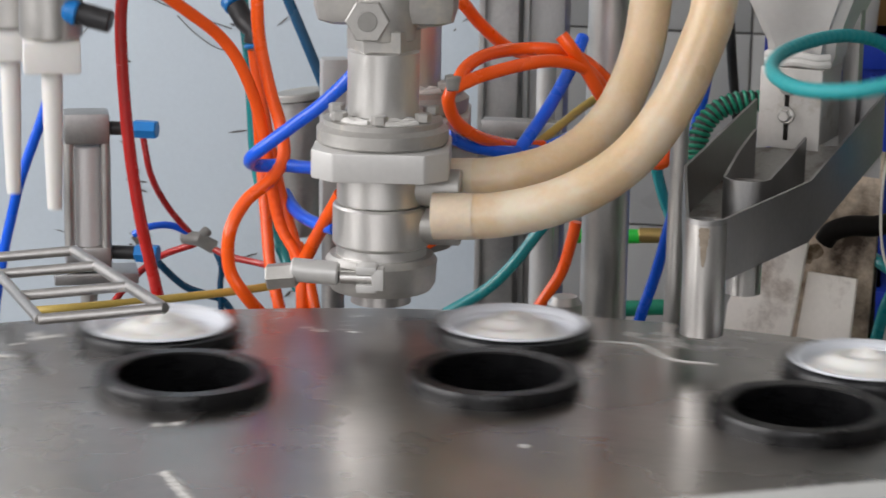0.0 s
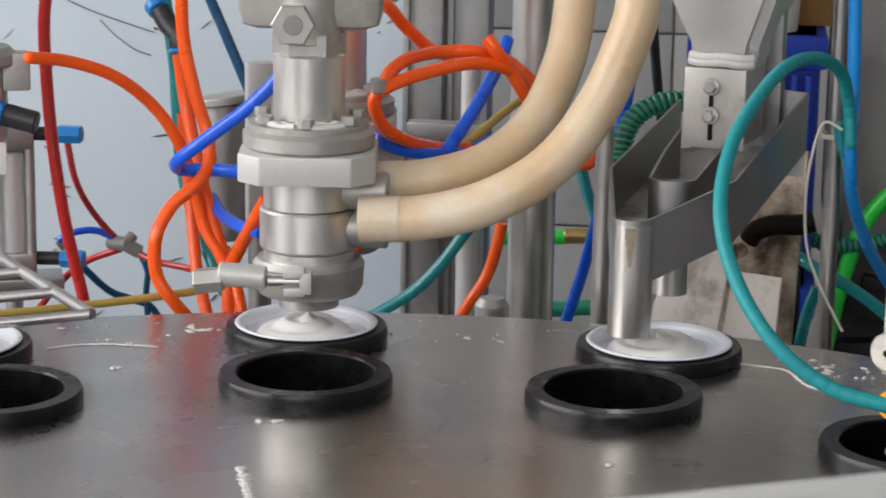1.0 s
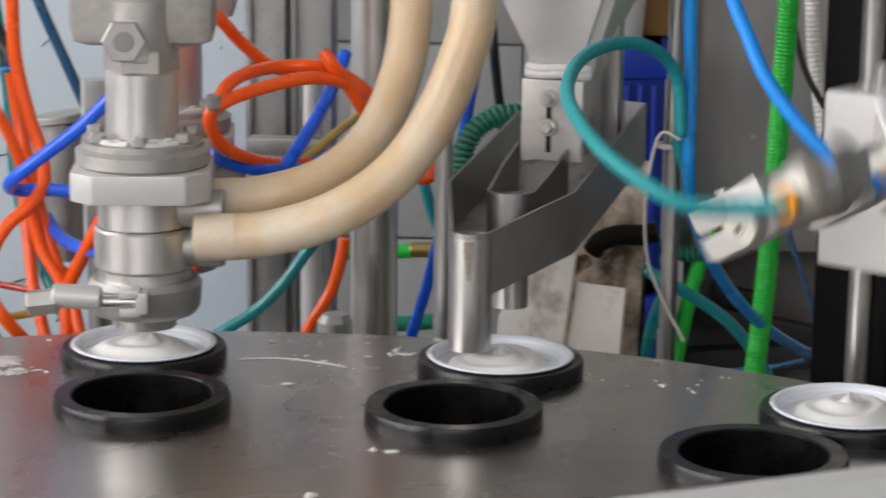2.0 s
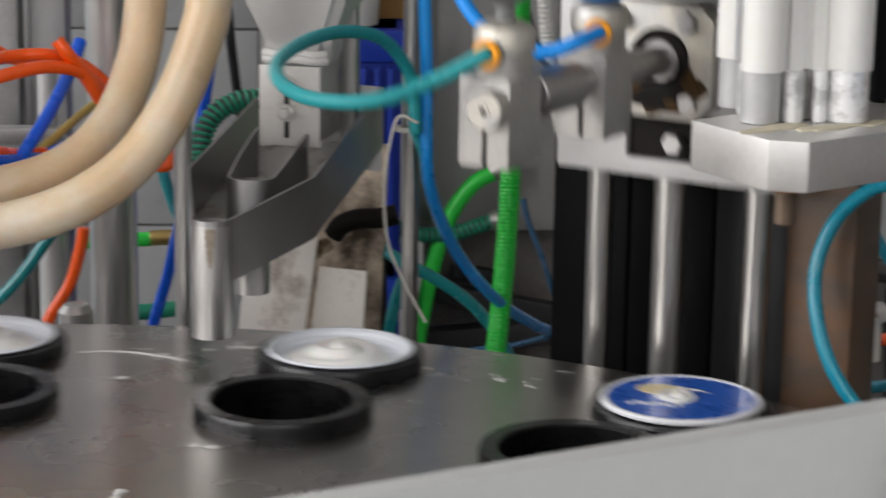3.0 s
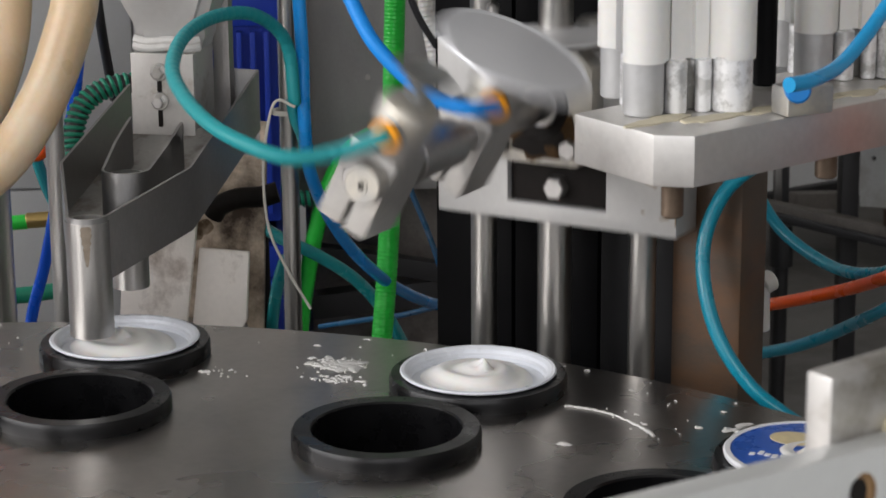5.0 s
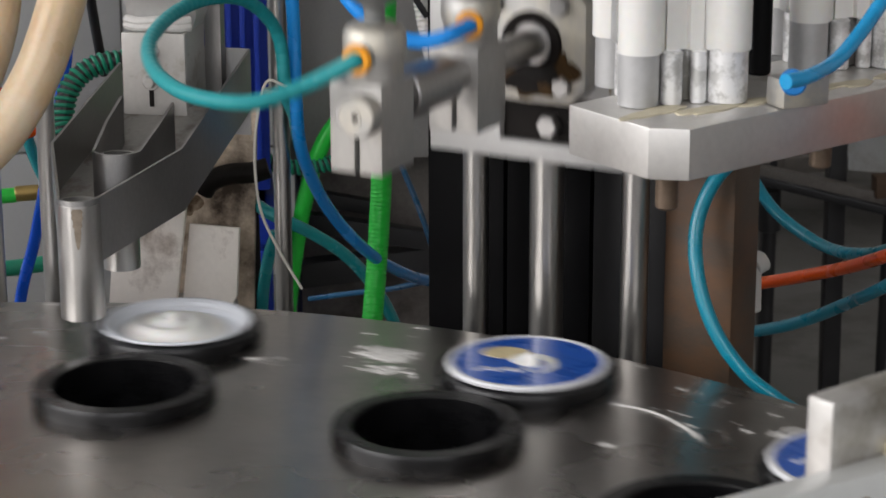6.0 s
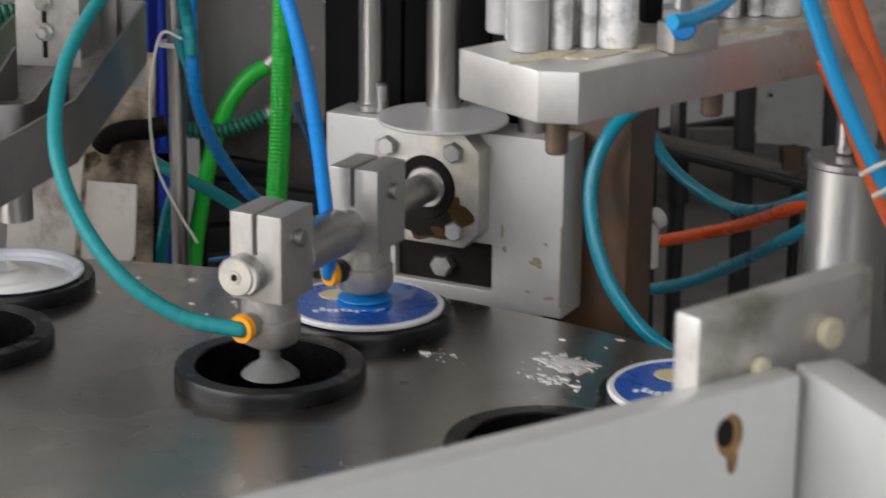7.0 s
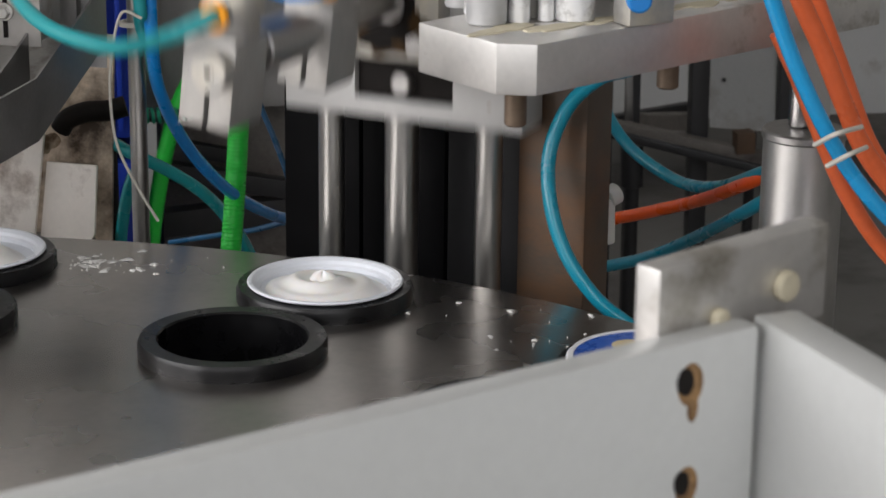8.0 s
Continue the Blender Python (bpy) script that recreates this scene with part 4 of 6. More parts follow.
# ---------------- guard box in front ----------------
def guard():
    g = thing("guard_box", "open grey painted guard box with rusty holes", "guard")
    a = math.degrees(math.atan2(0.0215, 0.203))
    M = Matrix.Translation((0.0, -0.3345, 0)) @ Matrix.Rotation(radians(a), 4, 'Z')
    part("front_plate", box(bmesh.new(), -0.10, 0.2465, -0.0045, 0.0045, 0.030, 0.205, 0.0022, M), GUARD, g, "grey plate with two rust-edged holes")
    M2 = Matrix.Translation((0.2545, -0.3065, 0)) @ Matrix.Rotation(radians(-97), 4, 'Z')
    part("side_plate", box(bmesh.new(), 0.0, 0.30, -0.006, 0.007, 0.030, 0.205, 0.0012, M2), GUARD, g, "grey side plate")
    part("side_plate", box(bmesh.new(), 0.0, 0.30, -0.006, 0.006, 0.030, 0.204, 0.0012, Matrix.Translation((-0.10, -0.352, 0)) @ Matrix.Rotation(radians(-90), 4, 'Z')), GUARD, g, "grey side plate")
    part("floor_plate", box(bmesh.new(), -0.098, 0.24, -0.30, -0.006, 0.030, 0.036, 0.0012, M), GUARD, g, "bottom sheet")
    part("stay", box(bmesh.new(), 0.02, 0.10, 0.005, 0.36, 0.046, 0.058, 0.0012, M), STEEL_DULL, g, "flat stay to the hub")
    B = Matrix.Translation((0.2163, -0.3045, 0)) @ Matrix.Rotation(radians(13), 4, 'Z')
    part("bar", box(bmesh.new(), 0.0, 0.066, -0.0042, 0.0042, 0.196, 0.222, 0.001, B), BRIDGE, g, "square aluminium bar across the corner")
    for x, z, r in ((0.0215, 0.2052, 0.0028), (0.0475, 0.2085, 0.0042)):
        part("screw", cyl(bmesh.new(), r, 0, 0.003, 0.0006, 20, B @ Matrix.Translation((x, -0.0042, z)) @ Matrix.Rotation(radians(90), 4, 'X')), YELLOW_PALE, g, "pale screw head")
    for z, k in ((0.1935, 1.0), (0.1665, 0.9)):
        H = M @ Matrix.Translation((0.2235, -0.0046, z)) @ Matrix.Rotation(radians(90), 4, 'X')
        b = lathe(bmesh.new(), [(0.0, 0.0002), (0.0038 * k, 0.0003), (0.0042 * k, 0.0)], 18, H @ Matrix.Diagonal((1.0, 1.35, 1, 1)))
        lathe(b, [(0.0, 0.0002), (0.0016, 0.0003), (0.0021, 0.0)], 9, H @ Matrix.Translation((0.001, -0.0062, 0)) @ Matrix.Diagonal((0.9, 2.0, 1, 1)))
        part("rust_mark", b, RUST_PALE, g, "orange rust round a hole")
        part("hole", lathe(bmesh.new(), [(0.0, 0.0006), (0.0026 * k, 0.0006), (0.0028 * k, 0.0)], 16, H @ Matrix.Translation((-0.0018, 0.0010, 0)) @ Matrix.Diagonal((0.95, 1.35, 1, 1))), DARKHOLE, g, "dark screw hole")


    p = thing("push_block", "pale grey sliding block with a round hole", "slide")
    part("block", box(bmesh.new(), 0.0, 0.11, -0.012, 0.0, -0.055, 0.0, 0.002), GUARD, p)
    part("hole", lathe(bmesh.new(), [(0, 0.0004), (0.0042, 0.0004), (0.0046, 0.0)], 24, Matrix.Translation((0.026, -0.0121, -0.0235)) @ Matrix.Rotation(radians(90), 4, 'X')), DARKHOLE, p, "dark bore")
    part("stem", rod(bmesh.new(), (0.10, -0.006, -0.03), (0.17, -0.006, -0.03), 0.008), STEEL_DULL, p, "slide rod")
    return p


PUSHER = guard()


# ---------------- background ----------------
BROWN_STAIN = mat("brown_dirt", (0.16, 0.10, 0.055), 0.8, 0.0, 0.4, 60, 0.1, stain=(0.45, 0.36, 0.27), stain_scale=60, stain_at=0.55)
PALE_PAINT = mat("pale_grey_paint", (0.74, 0.75, 0.75), 0.5, 0.0, 0.08, 3, 0.05, stain=(0.45, 0.42, 0.38), stain_scale=6, stain_at=0.66)
BENCH_BROWN = mat("dirty_wood_block", (0.10, 0.06, 0.035), 0.7, 0.0, 0.3, 30, 0.2)
BENCH_TOP = mat("dusty_bench_top", (0.17, 0.155, 0.14), 0.6, 0.0, 0.3, 18, 0.2, stain=(0.06, 0.05, 0.045), stain_scale=9, stain_at=0.55)

def background():
    M20 = Matrix.Rotation(radians(-20), 4, 'Z')      # x across the view, y away
    def panel(name, x0, x1, s0, s1, z0, z1, material, label, category, bev=0.002):
        return single(name, box(bmesh.new(), x0, x1, s0, s1, z0, z1, bev, M20), material, label, category)

    global BACK_PANEL
    BACK_PANEL = bp = thing("back_panel", "pale blue painted sheet panel with dark scratches", "panel")
    part("sheet", box(bmesh.new(), -1.3, -0.124, 1.20, 1.22, FLOOR, 0.75, 0.002, M20), PANEL_BLUE, bp)
    rng = random.Random(11)
    for _ in range(46):
        x, z = rng.uniform(-0.52, -0.14), rng.uniform(-0.2, 0.14)
        b = bmesh.new()
        w, h, t = rng.uniform(0.002, 0.011), rng.uniform(0.0004, 0.0014), rng.uniform(-0.5, 0.8)
        if rng.random() < 0.12:
            w, h = 0.008, 0.006
        pts = [(-w, 0), (-w * 0.3, -h), (w * 0.6, -h * 0.6), (w, h * 0.4), (w * 0.2, h), (-w * 0.5, h * 0.7)]
        b.faces.new([b.verts.new((x + u * math.cos(t) - v * math.sin(t), 1.1985, z + u * math.sin(t) + v * math.cos(t))) for u, v in pts])
        bmesh.ops.transform(b, matrix=M20, verts=b.verts)
        part("scratch", b, SCRATCH, bp, "dark chip in the paint")
    for x, x2, s, mt in ((-0.118, -0.088, 1.10, STEEL_DULL), (-0.084, -0.052, 1.12, STEEL_GREY)):
        fl = thing("frame_leg", "grey steel frame leg of the machine", "frame leg", "frame legs")
        part("channel", box(bmesh.new(), x, x2, s, s + 0.04, FLOOR, 0.75, 0.002, M20), mt, fl)
        part("lip", box(bmesh.new(), x - 0.002, x + 0.003, s - 0.006, s - 0.0002, FLOOR, 0.75, 0.001, M20), mt, fl)
        part("foot", box(bmesh.new(), x - 0.01, x2 + 0.01, s - 0.01, s + 0.05, FLOOR, FLOOR + 0.012, 0.001, M20), STEEL_DULL, fl)
    # tiled wall behind the machine
    w = single("wall_tiled", box(bmesh.new(), -1.6, 0.62, 2.05, 2.15, FLOOR, 1.2, 0, M20), GROUT, "white tiled partition wall behind the machine", "wall", kind="structure")
    me = None
    for i in range(9):
        for k in range(6):
            p = M20 @ Vector((-0.9 + i * 0.163, 2.047, -0.75 + k * 0.243))
            m = Matrix.Translation(p) @ M20
            if me is None:
                t0 = part("tile", box(bmesh.new(), 0, 0.160, -0.004, 0.004, 0, 0.240, 0.0012), TILE, w, "", m)
                me = t0.data
            else:
                t0 = new("tile", me)
                t0.parent, t0.matrix_basis = w, m
    # grey cabinet sheet behind the lidding unit
    sc = thing("side_cabinet", "grey stainless steel cabinet side with hose ports", "cabinet")
    part("side_sheet", box(bmesh.new(), 0.2443, 0.4731, 1.42, 1.60, -0.1282, 0.9, 0.003, M20), CABINET, sc, "brushed grey side sheet")
    part("plinth", box(bmesh.new(), 0.2593, 0.4581, 1.48, 1.59, FLOOR, -0.1287, 0.003, M20), BENCH_TOP, sc, "dirty recessed plinth")
    for a, c2, r in (((0.2568, 1.44, -0.1916), (0.3841, 1.43, -0.2131), 0.009), ((0.255, 1.43, -0.2426), (0.3849, 1.44, -0.2331), 0.012), ((0.2827, 1.46, -0.1762), (0.332, 1.46, -0.1869), 0.007)):
        m_, L_ = between(M20 @ Vector(a), M20 @ Vector(c2))
        part("base_bar", box(bmesh.new(), -r, r, -r, r, 0, L_, 0.001, m_), DARK_STEEL, sc, "dark base bar")
    part("edge_strip", box(bmesh.new(), 0.2413, 0.2583, 1.412, 1.4198, -0.1282, 0.9, 0.001, M20), STEEL_DULL, sc, "folded edge strip")
    for x, z in ((0.3335, -0.0636), (0.3313, -0.118)):
        part("port", cyl(bmesh.new(), 0.0090, 0, 0.020, 0.001, 20, M20 @ Matrix.Translation((x, 1.42, z)) @ Matrix.Rotation(radians(90), 4, 'X')), BLACK, sc, "black hose port")
    for x, z in ((0.2955, -0.0876), (0.3135, -0.0176), (0.3605, -0.0556)):
        part("screw", cyl(bmesh.new(), 0.0028, 0, 0.0015, 0.0004, 12, M20 @ Matrix.Translation((x, 1.42, z)) @ Matrix.Rotation(radians(90), 4, 'X')), STEEL, sc, "small screw")
    # blue crates
    for z0, z1 in ((-0.62, -0.40), (-0.38, -0.16), (-0.14, 0.075)):
        c = thing("crate", "blue plastic crate with ribbed sides", "crate", "stacked crates")
        part("box", box(bmesh.new(), 0.112, 0.228, 1.36, 1.66, z0, z1, 0.004, M20), CRATE, c)
        for k in range(9):
            x = 0.115 + k * 0.0125
            part("rib", box(bmesh.new(), x, x + 0.005, 1.350, 1.361, z0 + 0.01, z1 - 0.035, 0.001, M20), CRATE, c)
        part("rim", box(bmesh.new(), 0.106, 0.234, 1.350, 1.67, z1 - 0.03, z1, 0.004, M20), CRATE, c, "thick rim")
    for ch, x, z in (("A", 0.1705, 0.0125), ("J", 0.1715, 0.0005)):
        cu = bpy.data.curves.new("letter", 'FONT')
        cu.body, cu.size, cu.extrude = ch, 0.0125, 0.0004
        tmp = bpy.data.objects.new("letter", cu)
        me_ = bpy.data.meshes.new_from_object(tmp)
        bpy.data.objects.remove(tmp)
        me_.materials.append(WHITE_PL)
        lt = new("letter", me_)
        lt.parent, lt.matrix_basis = c, M20 @ Matrix.Translation((x, 1.3490, z)) @ Matrix.Rotation(radians(90), 4, 'X')
        tagged(lt, "white painted letter")
    panel("pallet_stand", 0.11, 0.23, 1.35, 1.67, FLOOR, -0.62, CARD, "low brown wooden stand", "stand")
    panel("carton", 0.165, 0.25, 1.42, 1.6, 0.076, 0.20, CARD, "brown cardboard carton on the crates", "carton")
    single("tub", lathe(bmesh.new(), [(0, 0.0), (0.028, 0.0), (0.031, 0.05), (0.033, 0.052), (0.033, 0.058), (0, 0.058)], 32, M20 @ Matrix.Translation((0.178, 1.39, 0.076))), WHITE_PL, "white plastic tub on the crates", "tub")
    # stained plates and a drain elbow under the chute
    d = thing("drip_plate", "white sheet plates stained brown", "drip plate")
    up = Matrix.Rotation(radians(90), 4, 'X')
    lean = M20 @ Matrix.Translation((0.125, 0, -0.03)) @ Matrix.Translation((0, 0.80, 0)) @ Matrix.Rotation(radians(-24), 4, 'Z') @ Matrix.Rotation(radians(-6), 4, 'X') @ Matrix.Translation((-0.125, -0.80, 0.03))
    part("sheet", prism(bmesh.new(), [(0.0975, -0.070), (0.147, -0.0705), (0.1545, 0.009), (0.154, 0.06), (0.130, 0.06), (0.115, 0.002), (0.099, -0.040)], 0, 0.003, 0.0006, lean @ Matrix.Translation((0, 0.80, 0)) @ up), STAINED, d, "white sheet with brown stains")
    part("sheet", prism(bmesh.new(), [(0.149, -0.070), (0.181, -0.070), (0.189, -0.057), (0.190, -0.010), (0.154, -0.010)], 0, 0.003, 0.0006, lean @ Matrix.Translation((0, 0.806, 0)) @ up), STAINED, d, "lower white sheet")
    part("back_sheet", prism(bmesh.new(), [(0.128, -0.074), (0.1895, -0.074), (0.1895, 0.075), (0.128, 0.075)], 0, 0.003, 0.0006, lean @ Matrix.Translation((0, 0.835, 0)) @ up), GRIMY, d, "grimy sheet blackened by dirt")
    part("foot", box(bmesh.new(), 0.105, 0.185, 0.80, 0.86, FLOOR, -0.068, 0.002, M20), STEEL_GREY, d)
    a = [(0.4688, 0.6807, 0.0250), (0.4582, 0.6846, 0.0221), (0.4431, 0.6879, 0.0219), (0.4314, 0.6922, 0.0173), (0.4274, 0.6958, 0.0099)]
    part("grime", sweep(bmesh.new(), spline(a, 5), 0.0072, 12), DARKHOLE, d, "black lump of grime")
    rg = random.Random(4)
    for p, w_, mt in zip([(0.4171, 0.6958, 0.0023), (0.4100, 0.6984, -0.0201)], (0.007, 0.004), (BROWN_STAIN, BROWN_STAIN)):
        ph = [rg.uniform(0, 6.28) for _ in range(4)]
        out = []
        for k in range(44):
            a_ = 2 * math.pi * k / 44
            q_ = w_ * (1 + 0.22 * math.sin(2 * a_ + ph[0]) + 0.18 * math.sin(3 * a_ + ph[1]) + 0.06 * math.sin(5 * a_ + ph[2]) + 0.03 * math.sin(9 * a_ + ph[3]))
            out.append((q_ * math.cos(a_), q_ * 1.2 * math.sin(a_)))
        part("stain", prism(bmesh.new(), out, 0, 0.0006, 0, Matrix.Translation(p) @ M20 @ up), mt, d, "dirty stain")
    e = thing("drain_elbow", "black rubber elbow pipe with a grimy coat", "pipe")
    part("pipe", sweep(bmesh.new(), spline([M20 @ Vector(q) for q in ((0.135, 0.87, 0.02), (0.155, 0.86, 0.018), (0.178, 0.86, 0.014), (0.190, 0.86, -0.004), (0.19, 0.87, -0.4))]), 0.012), DARKHOLE, e)
    # bench frame on the floor beyond
    t = thing("bench_frame", "low dark steel bench frame with a sheet top", "bench")

    def bar(name, a, c2, r, mt=DARK_STEEL):
        m_, L_ = between(a, c2)
        part(name, box(bmesh.new(), -r, r, -r, r, 0, L_, 0.002, m_), mt, t)

    for px, r_ in (([(1.6985, 1.8826, -0.2623), (1.7029, 1.8810, -0.3957)], 0.0095), ([(1.7573, 1.8080, -0.2382), (1.7636, 1.8057, -0.3915)], 0.0125), ([(1.8618, 2.1956, -0.3533), (1.8651, 2.1944, -0.4664)], 0.0095), ([(1.9078, 1.8064, -0.2676), (1.9181, 1.8027, -0.4650)], 0.012)):
        bar("leg", px[0], (px[1][0], px[1][1], FLOOR), r_)
    # paler bar beside a dark leg: the lit left side put in as colour
    a, c2 = [(1.6830, 1.8723, -0.2590), (1.6874, 1.8707, -0.3941)]
    bar("lit_leg_face", a, c2, 0.0048, STEEL_DULL)
    for px, r_ in (([(1.6046, 1.8210, -0.3768), (1.8399, 1.6715, -0.4385)], 0.006), ([(1.8586, 2.1968, -0.4753), (2.0369, 2.1851, -0.4650)], 0.008), ([(1.6975, 1.8723, -0.4054), (1.8654, 2.1943, -0.4737)], 0.008)):
        bar("rail", px[0], px[1], r_)
    a, c2 = [(1.6301, 1.8543, -0.3807), (1.8655, 1.7048, -0.4352)]
    bar("shelf", a, c2, 0.0125, BENCH_TOP)
    a, c2 = [(1.8004, 2.0052, -0.4266), (1.9075, 2.0194, -0.4400)]
    bar("box", a, c2, 0.012, BENCH_TOP)
    a, c2 = [(1.7902, 1.7428, -0.3805), (1.7916, 1.7423, -0.4110)]
    bar("block", a, c2, 0.013, BENCH_BROWN)
    a, c2 = [(1.6717, 1.8392, -0.4095), (1.6736, 1.8385, -0.4680)]
    part("caster", rod(bmesh.new(), a, c2, 0.016), BLACK, t, "black foot")
    a, c2 = [(1.6736, 1.8385, -0.4680), (1.6738, 1.8384, -0.4762)]
    part("stem", rod(bmesh.new(), (a[0], a[1], FLOOR), a, 0.010), DARK_STEEL, t)
    p = thing("folded_sheet", "pale grey folded sheet leaning behind the bench", "sheet")
    a = [(1.8420, 1.9049, -0.2798), (1.8781, 1.8917, -0.2807), (1.8950, 1.8430, -0.4149), (1.8494, 1.9022, -0.4178), (1.9181, 1.8133, -0.2698), (1.9138, 1.7936, -0.4308)]
    b = bmesh.new()
    v = [b.verts.new(q) for q in a]
    b.faces.new((v[0], v[1], v[2], v[3]))
    b.faces.new((v[1], v[4], v[5], v[2]))
    bmesh.ops.solidify(b, geom=b.faces[:], thickness=0.003)
    part("sheet", b, PALE_PAINT, p)
    a = [(1.8959, 1.8640, -0.4196)][0]
    part("stay", rod(bmesh.new(), (a[0], a[1], FLOOR), a, 0.008), DARK_STEEL, p)
    a = [(1.8507, 1.8751, -0.3423), (1.8600, 1.8877, -0.3458)]
    part("dent", rod(bmesh.new(), a[0], a[1], 0.003), DARK_STEEL, p, "dark hole")
    # added pale block: stands in for the light grey background beyond the bench
    c = thing("cabinet", "pale block on legs standing in for the light grey background", "cabinet")
    part("body", box(bmesh.new(), 0.98, 2.3, 3.55, 3.95, -0.69, 0.6, 0.004, M20), PALE_PAINT, c)
    for x in (1.0, 1.62, 2.26):
        part("leg", box(bmesh.new(), x, x + 0.03, 3.56, 3.60, FLOOR, -0.69, 0.002, M20), DARK_STEEL, c)
    # rolled steel tray on the floor behind the table
    tr = thing("floor_tray", "flat grey steel tray on a low stand", "tray")
    part("pan", box(bmesh.new(), 0.10, 0.62, 1.32, 1.9, -0.40, -0.385, 0.003, M20), CONCRETE, tr)
    for x in (0.12, 0.60):
        for s in (1.34, 1.88):
            part("leg", box(bmesh.new(), x - 0.015, x + 0.015, s - 0.015, s + 0.015, FLOOR, -0.40, 0.002, M20), DARK_STEEL, tr)


background()


# ---------------- left side: air cylinder, dosing tube, rack ----------------
def left_side():
    M20 = Matrix.Rotation(radians(-20), 4, 'Z')
    c = thing("standing_cylinder", "slim aluminium air cylinder with blue fittings", "air cylinder")
    o = M20 @ Vector((-0.343, 0.75, 0))
    T = Matrix.Translation(o)
    part("barrel", cyl(bmesh.new(), 0.0105, -0.010, 0.062, 0.001, 28, T), ALU_LIGHT, c, "bright barrel")
    for dx, dy in ((-0.0125, -0.009), (0.0125, -0.009), (-0.0125, 0.009), (0.0125, 0.009)):
        part("tie_rod", cyl(bmesh.new(), 0.0035, -0.016, 0.066, 0.0006, 14, T @ Matrix.Translation((dx, dy, 0))), STEEL, c)
    for z0, z1 in ((0.064, 0.086), (-0.026, -0.008)):
        part("end_cap", box(bmesh.new(), -0.0158, 0.0158, -0.0130, 0.0130, z0, z1, 0.003, T), STEEL_DULL, c, "square end cap")
    part("foot", box(bmesh.new(), -0.024, 0.034, -0.016, 0.016, -0.034, -0.0262, 0.001, T), STEEL_DULL, c)
    part("rod", cyl(bmesh.new(), 0.006, FLOOR, -0.034, 0.001, 16, T), STEEL, c)
    for z in (0.074, -0.014):
        part("elbow", rod(bmesh.new(), o + Vector((0.0150, -0.002, z)), o + Vector((0.0330, -0.0065, z)), 0.0048), BLACK, c, "black fitting body")
        m_, d_ = between(o + Vector((0.0325, -0.0065, z)), o + Vector((0.0480, -0.0125, z)))
        part("fitting", hexa(bmesh.new(), 0.0066, 0, d_, m_), BLUE_CAP, c, "blue push fitting")
    n = thing("dosing_head", "steel dosing head with white plastic nozzles", "dosing head")
    for dx, ds in ((-0.316, 0.60), (-0.357, 0.64)):
        T = Matrix.Translation(M20 @ Vector((dx, ds, 0)))
        part("body", cyl(bmesh.new(), 0.0195, 0.168, 0.214, 0.002, 32, T), STEEL, n, "steel head")
        part("flange", lathe(bmesh.new(), [(0, 0.2142), (0.024, 0.2142), (0.0255, 0.216), (0.0255, 0.2215), (0.021, 0.226), (0.0, 0.226)], 36, T), CAST, n, "flange crusted with cream")
        part("upper_barrel", cyl(bmesh.new(), 0.0125, 0.226, 0.42, 0.002, 28, T), STEEL_DULL, n)
        part("block", box(bmesh.new(), -0.0175, 0.0175, -0.014, 0.014, 0.147, 0.1678, 0.002, T), WHITE_PL, n, "white plastic block")
        part("nozzle", lathe(bmesh.new(), [(0, 0.060), (0.0045, 0.060), (0.0058, 0.10), (0.0066, 0.147), (0, 0.147)], 24, T), WHITE_PL, n, "tapering white nozzle")
    o2 = M20 @ Vector((-0.316, 0.60, 0))
    part("lug", box(bmesh.new(), o2.x + 0.016, o2.x + 0.033, o2.y - 0.012, o2.y + 0.004, 0.199, 0.2225, 0.002), CAST, n, "cast lug")
    part("elbow", rod(bmesh.new(), o2 + Vector((0.012, -0.01, 0.186)), o2 + Vector((0.036, -0.018, 0.180)), 0.0072), BLACK, n, "black elbow fitting")
    part("ring", rod(bmesh.new(), o2 + Vector((0.008, -0.012, 0.187)), o2 + Vector((0.016, -0.0145, 0.185)), 0.0078), BLUE_CAP, n, "blue release ring")
    r = thing("wire_rack", "welded flat bar rack beside the turntable", "rack")
    P0, P1, P2, P3 = [(-0.1056, 0.5067, 0.0232), (-0.0370, 0.4923, 0.0312), (-0.0812, 0.6468, 0.0289), (-0.1358, 0.6560, 0.0234)]
    def bar(a, b2, r_=0.0032):
        part("bar", rod(bmesh.new(), a, b2, r_, 0.0005, 12), STEEL_DULL, r)
    bar(P0, P1)
    bar(P1, P2, 0.0036)
    bar(P0, P3)
    for f in (0.36, 0.72):
        bar(Vector(P1).lerp(Vector(P2), f), Vector(P0).lerp(Vector(P3), f))
    bar(P2, P3)
    bar(P3, (P3[0], P3[1], FLOOR))

    return n


DOSING = left_side()


# ---------------- hoses ----------------
SILICONE_END = mat("whitened_silicone", (0.64, 0.535, 0.41), 0.45, 0.0, 0.12, 40, 0.3, sub=0.4)
def milk_hose(pts, r):
    h = thing("milk_hose", "thick milky silicone hose with a yellowed tint", "hose", "milk hoses")
    line = spline(pts)
    part("tube", sweep(bmesh.new(), line, r, 28), SILICONE, h, "translucent yellowish tube")
    part("hose_end", sweep(bmesh.new(), line[0:7], r + 0.0003, 28), SILICONE_END, h, "whitened thick hose end")


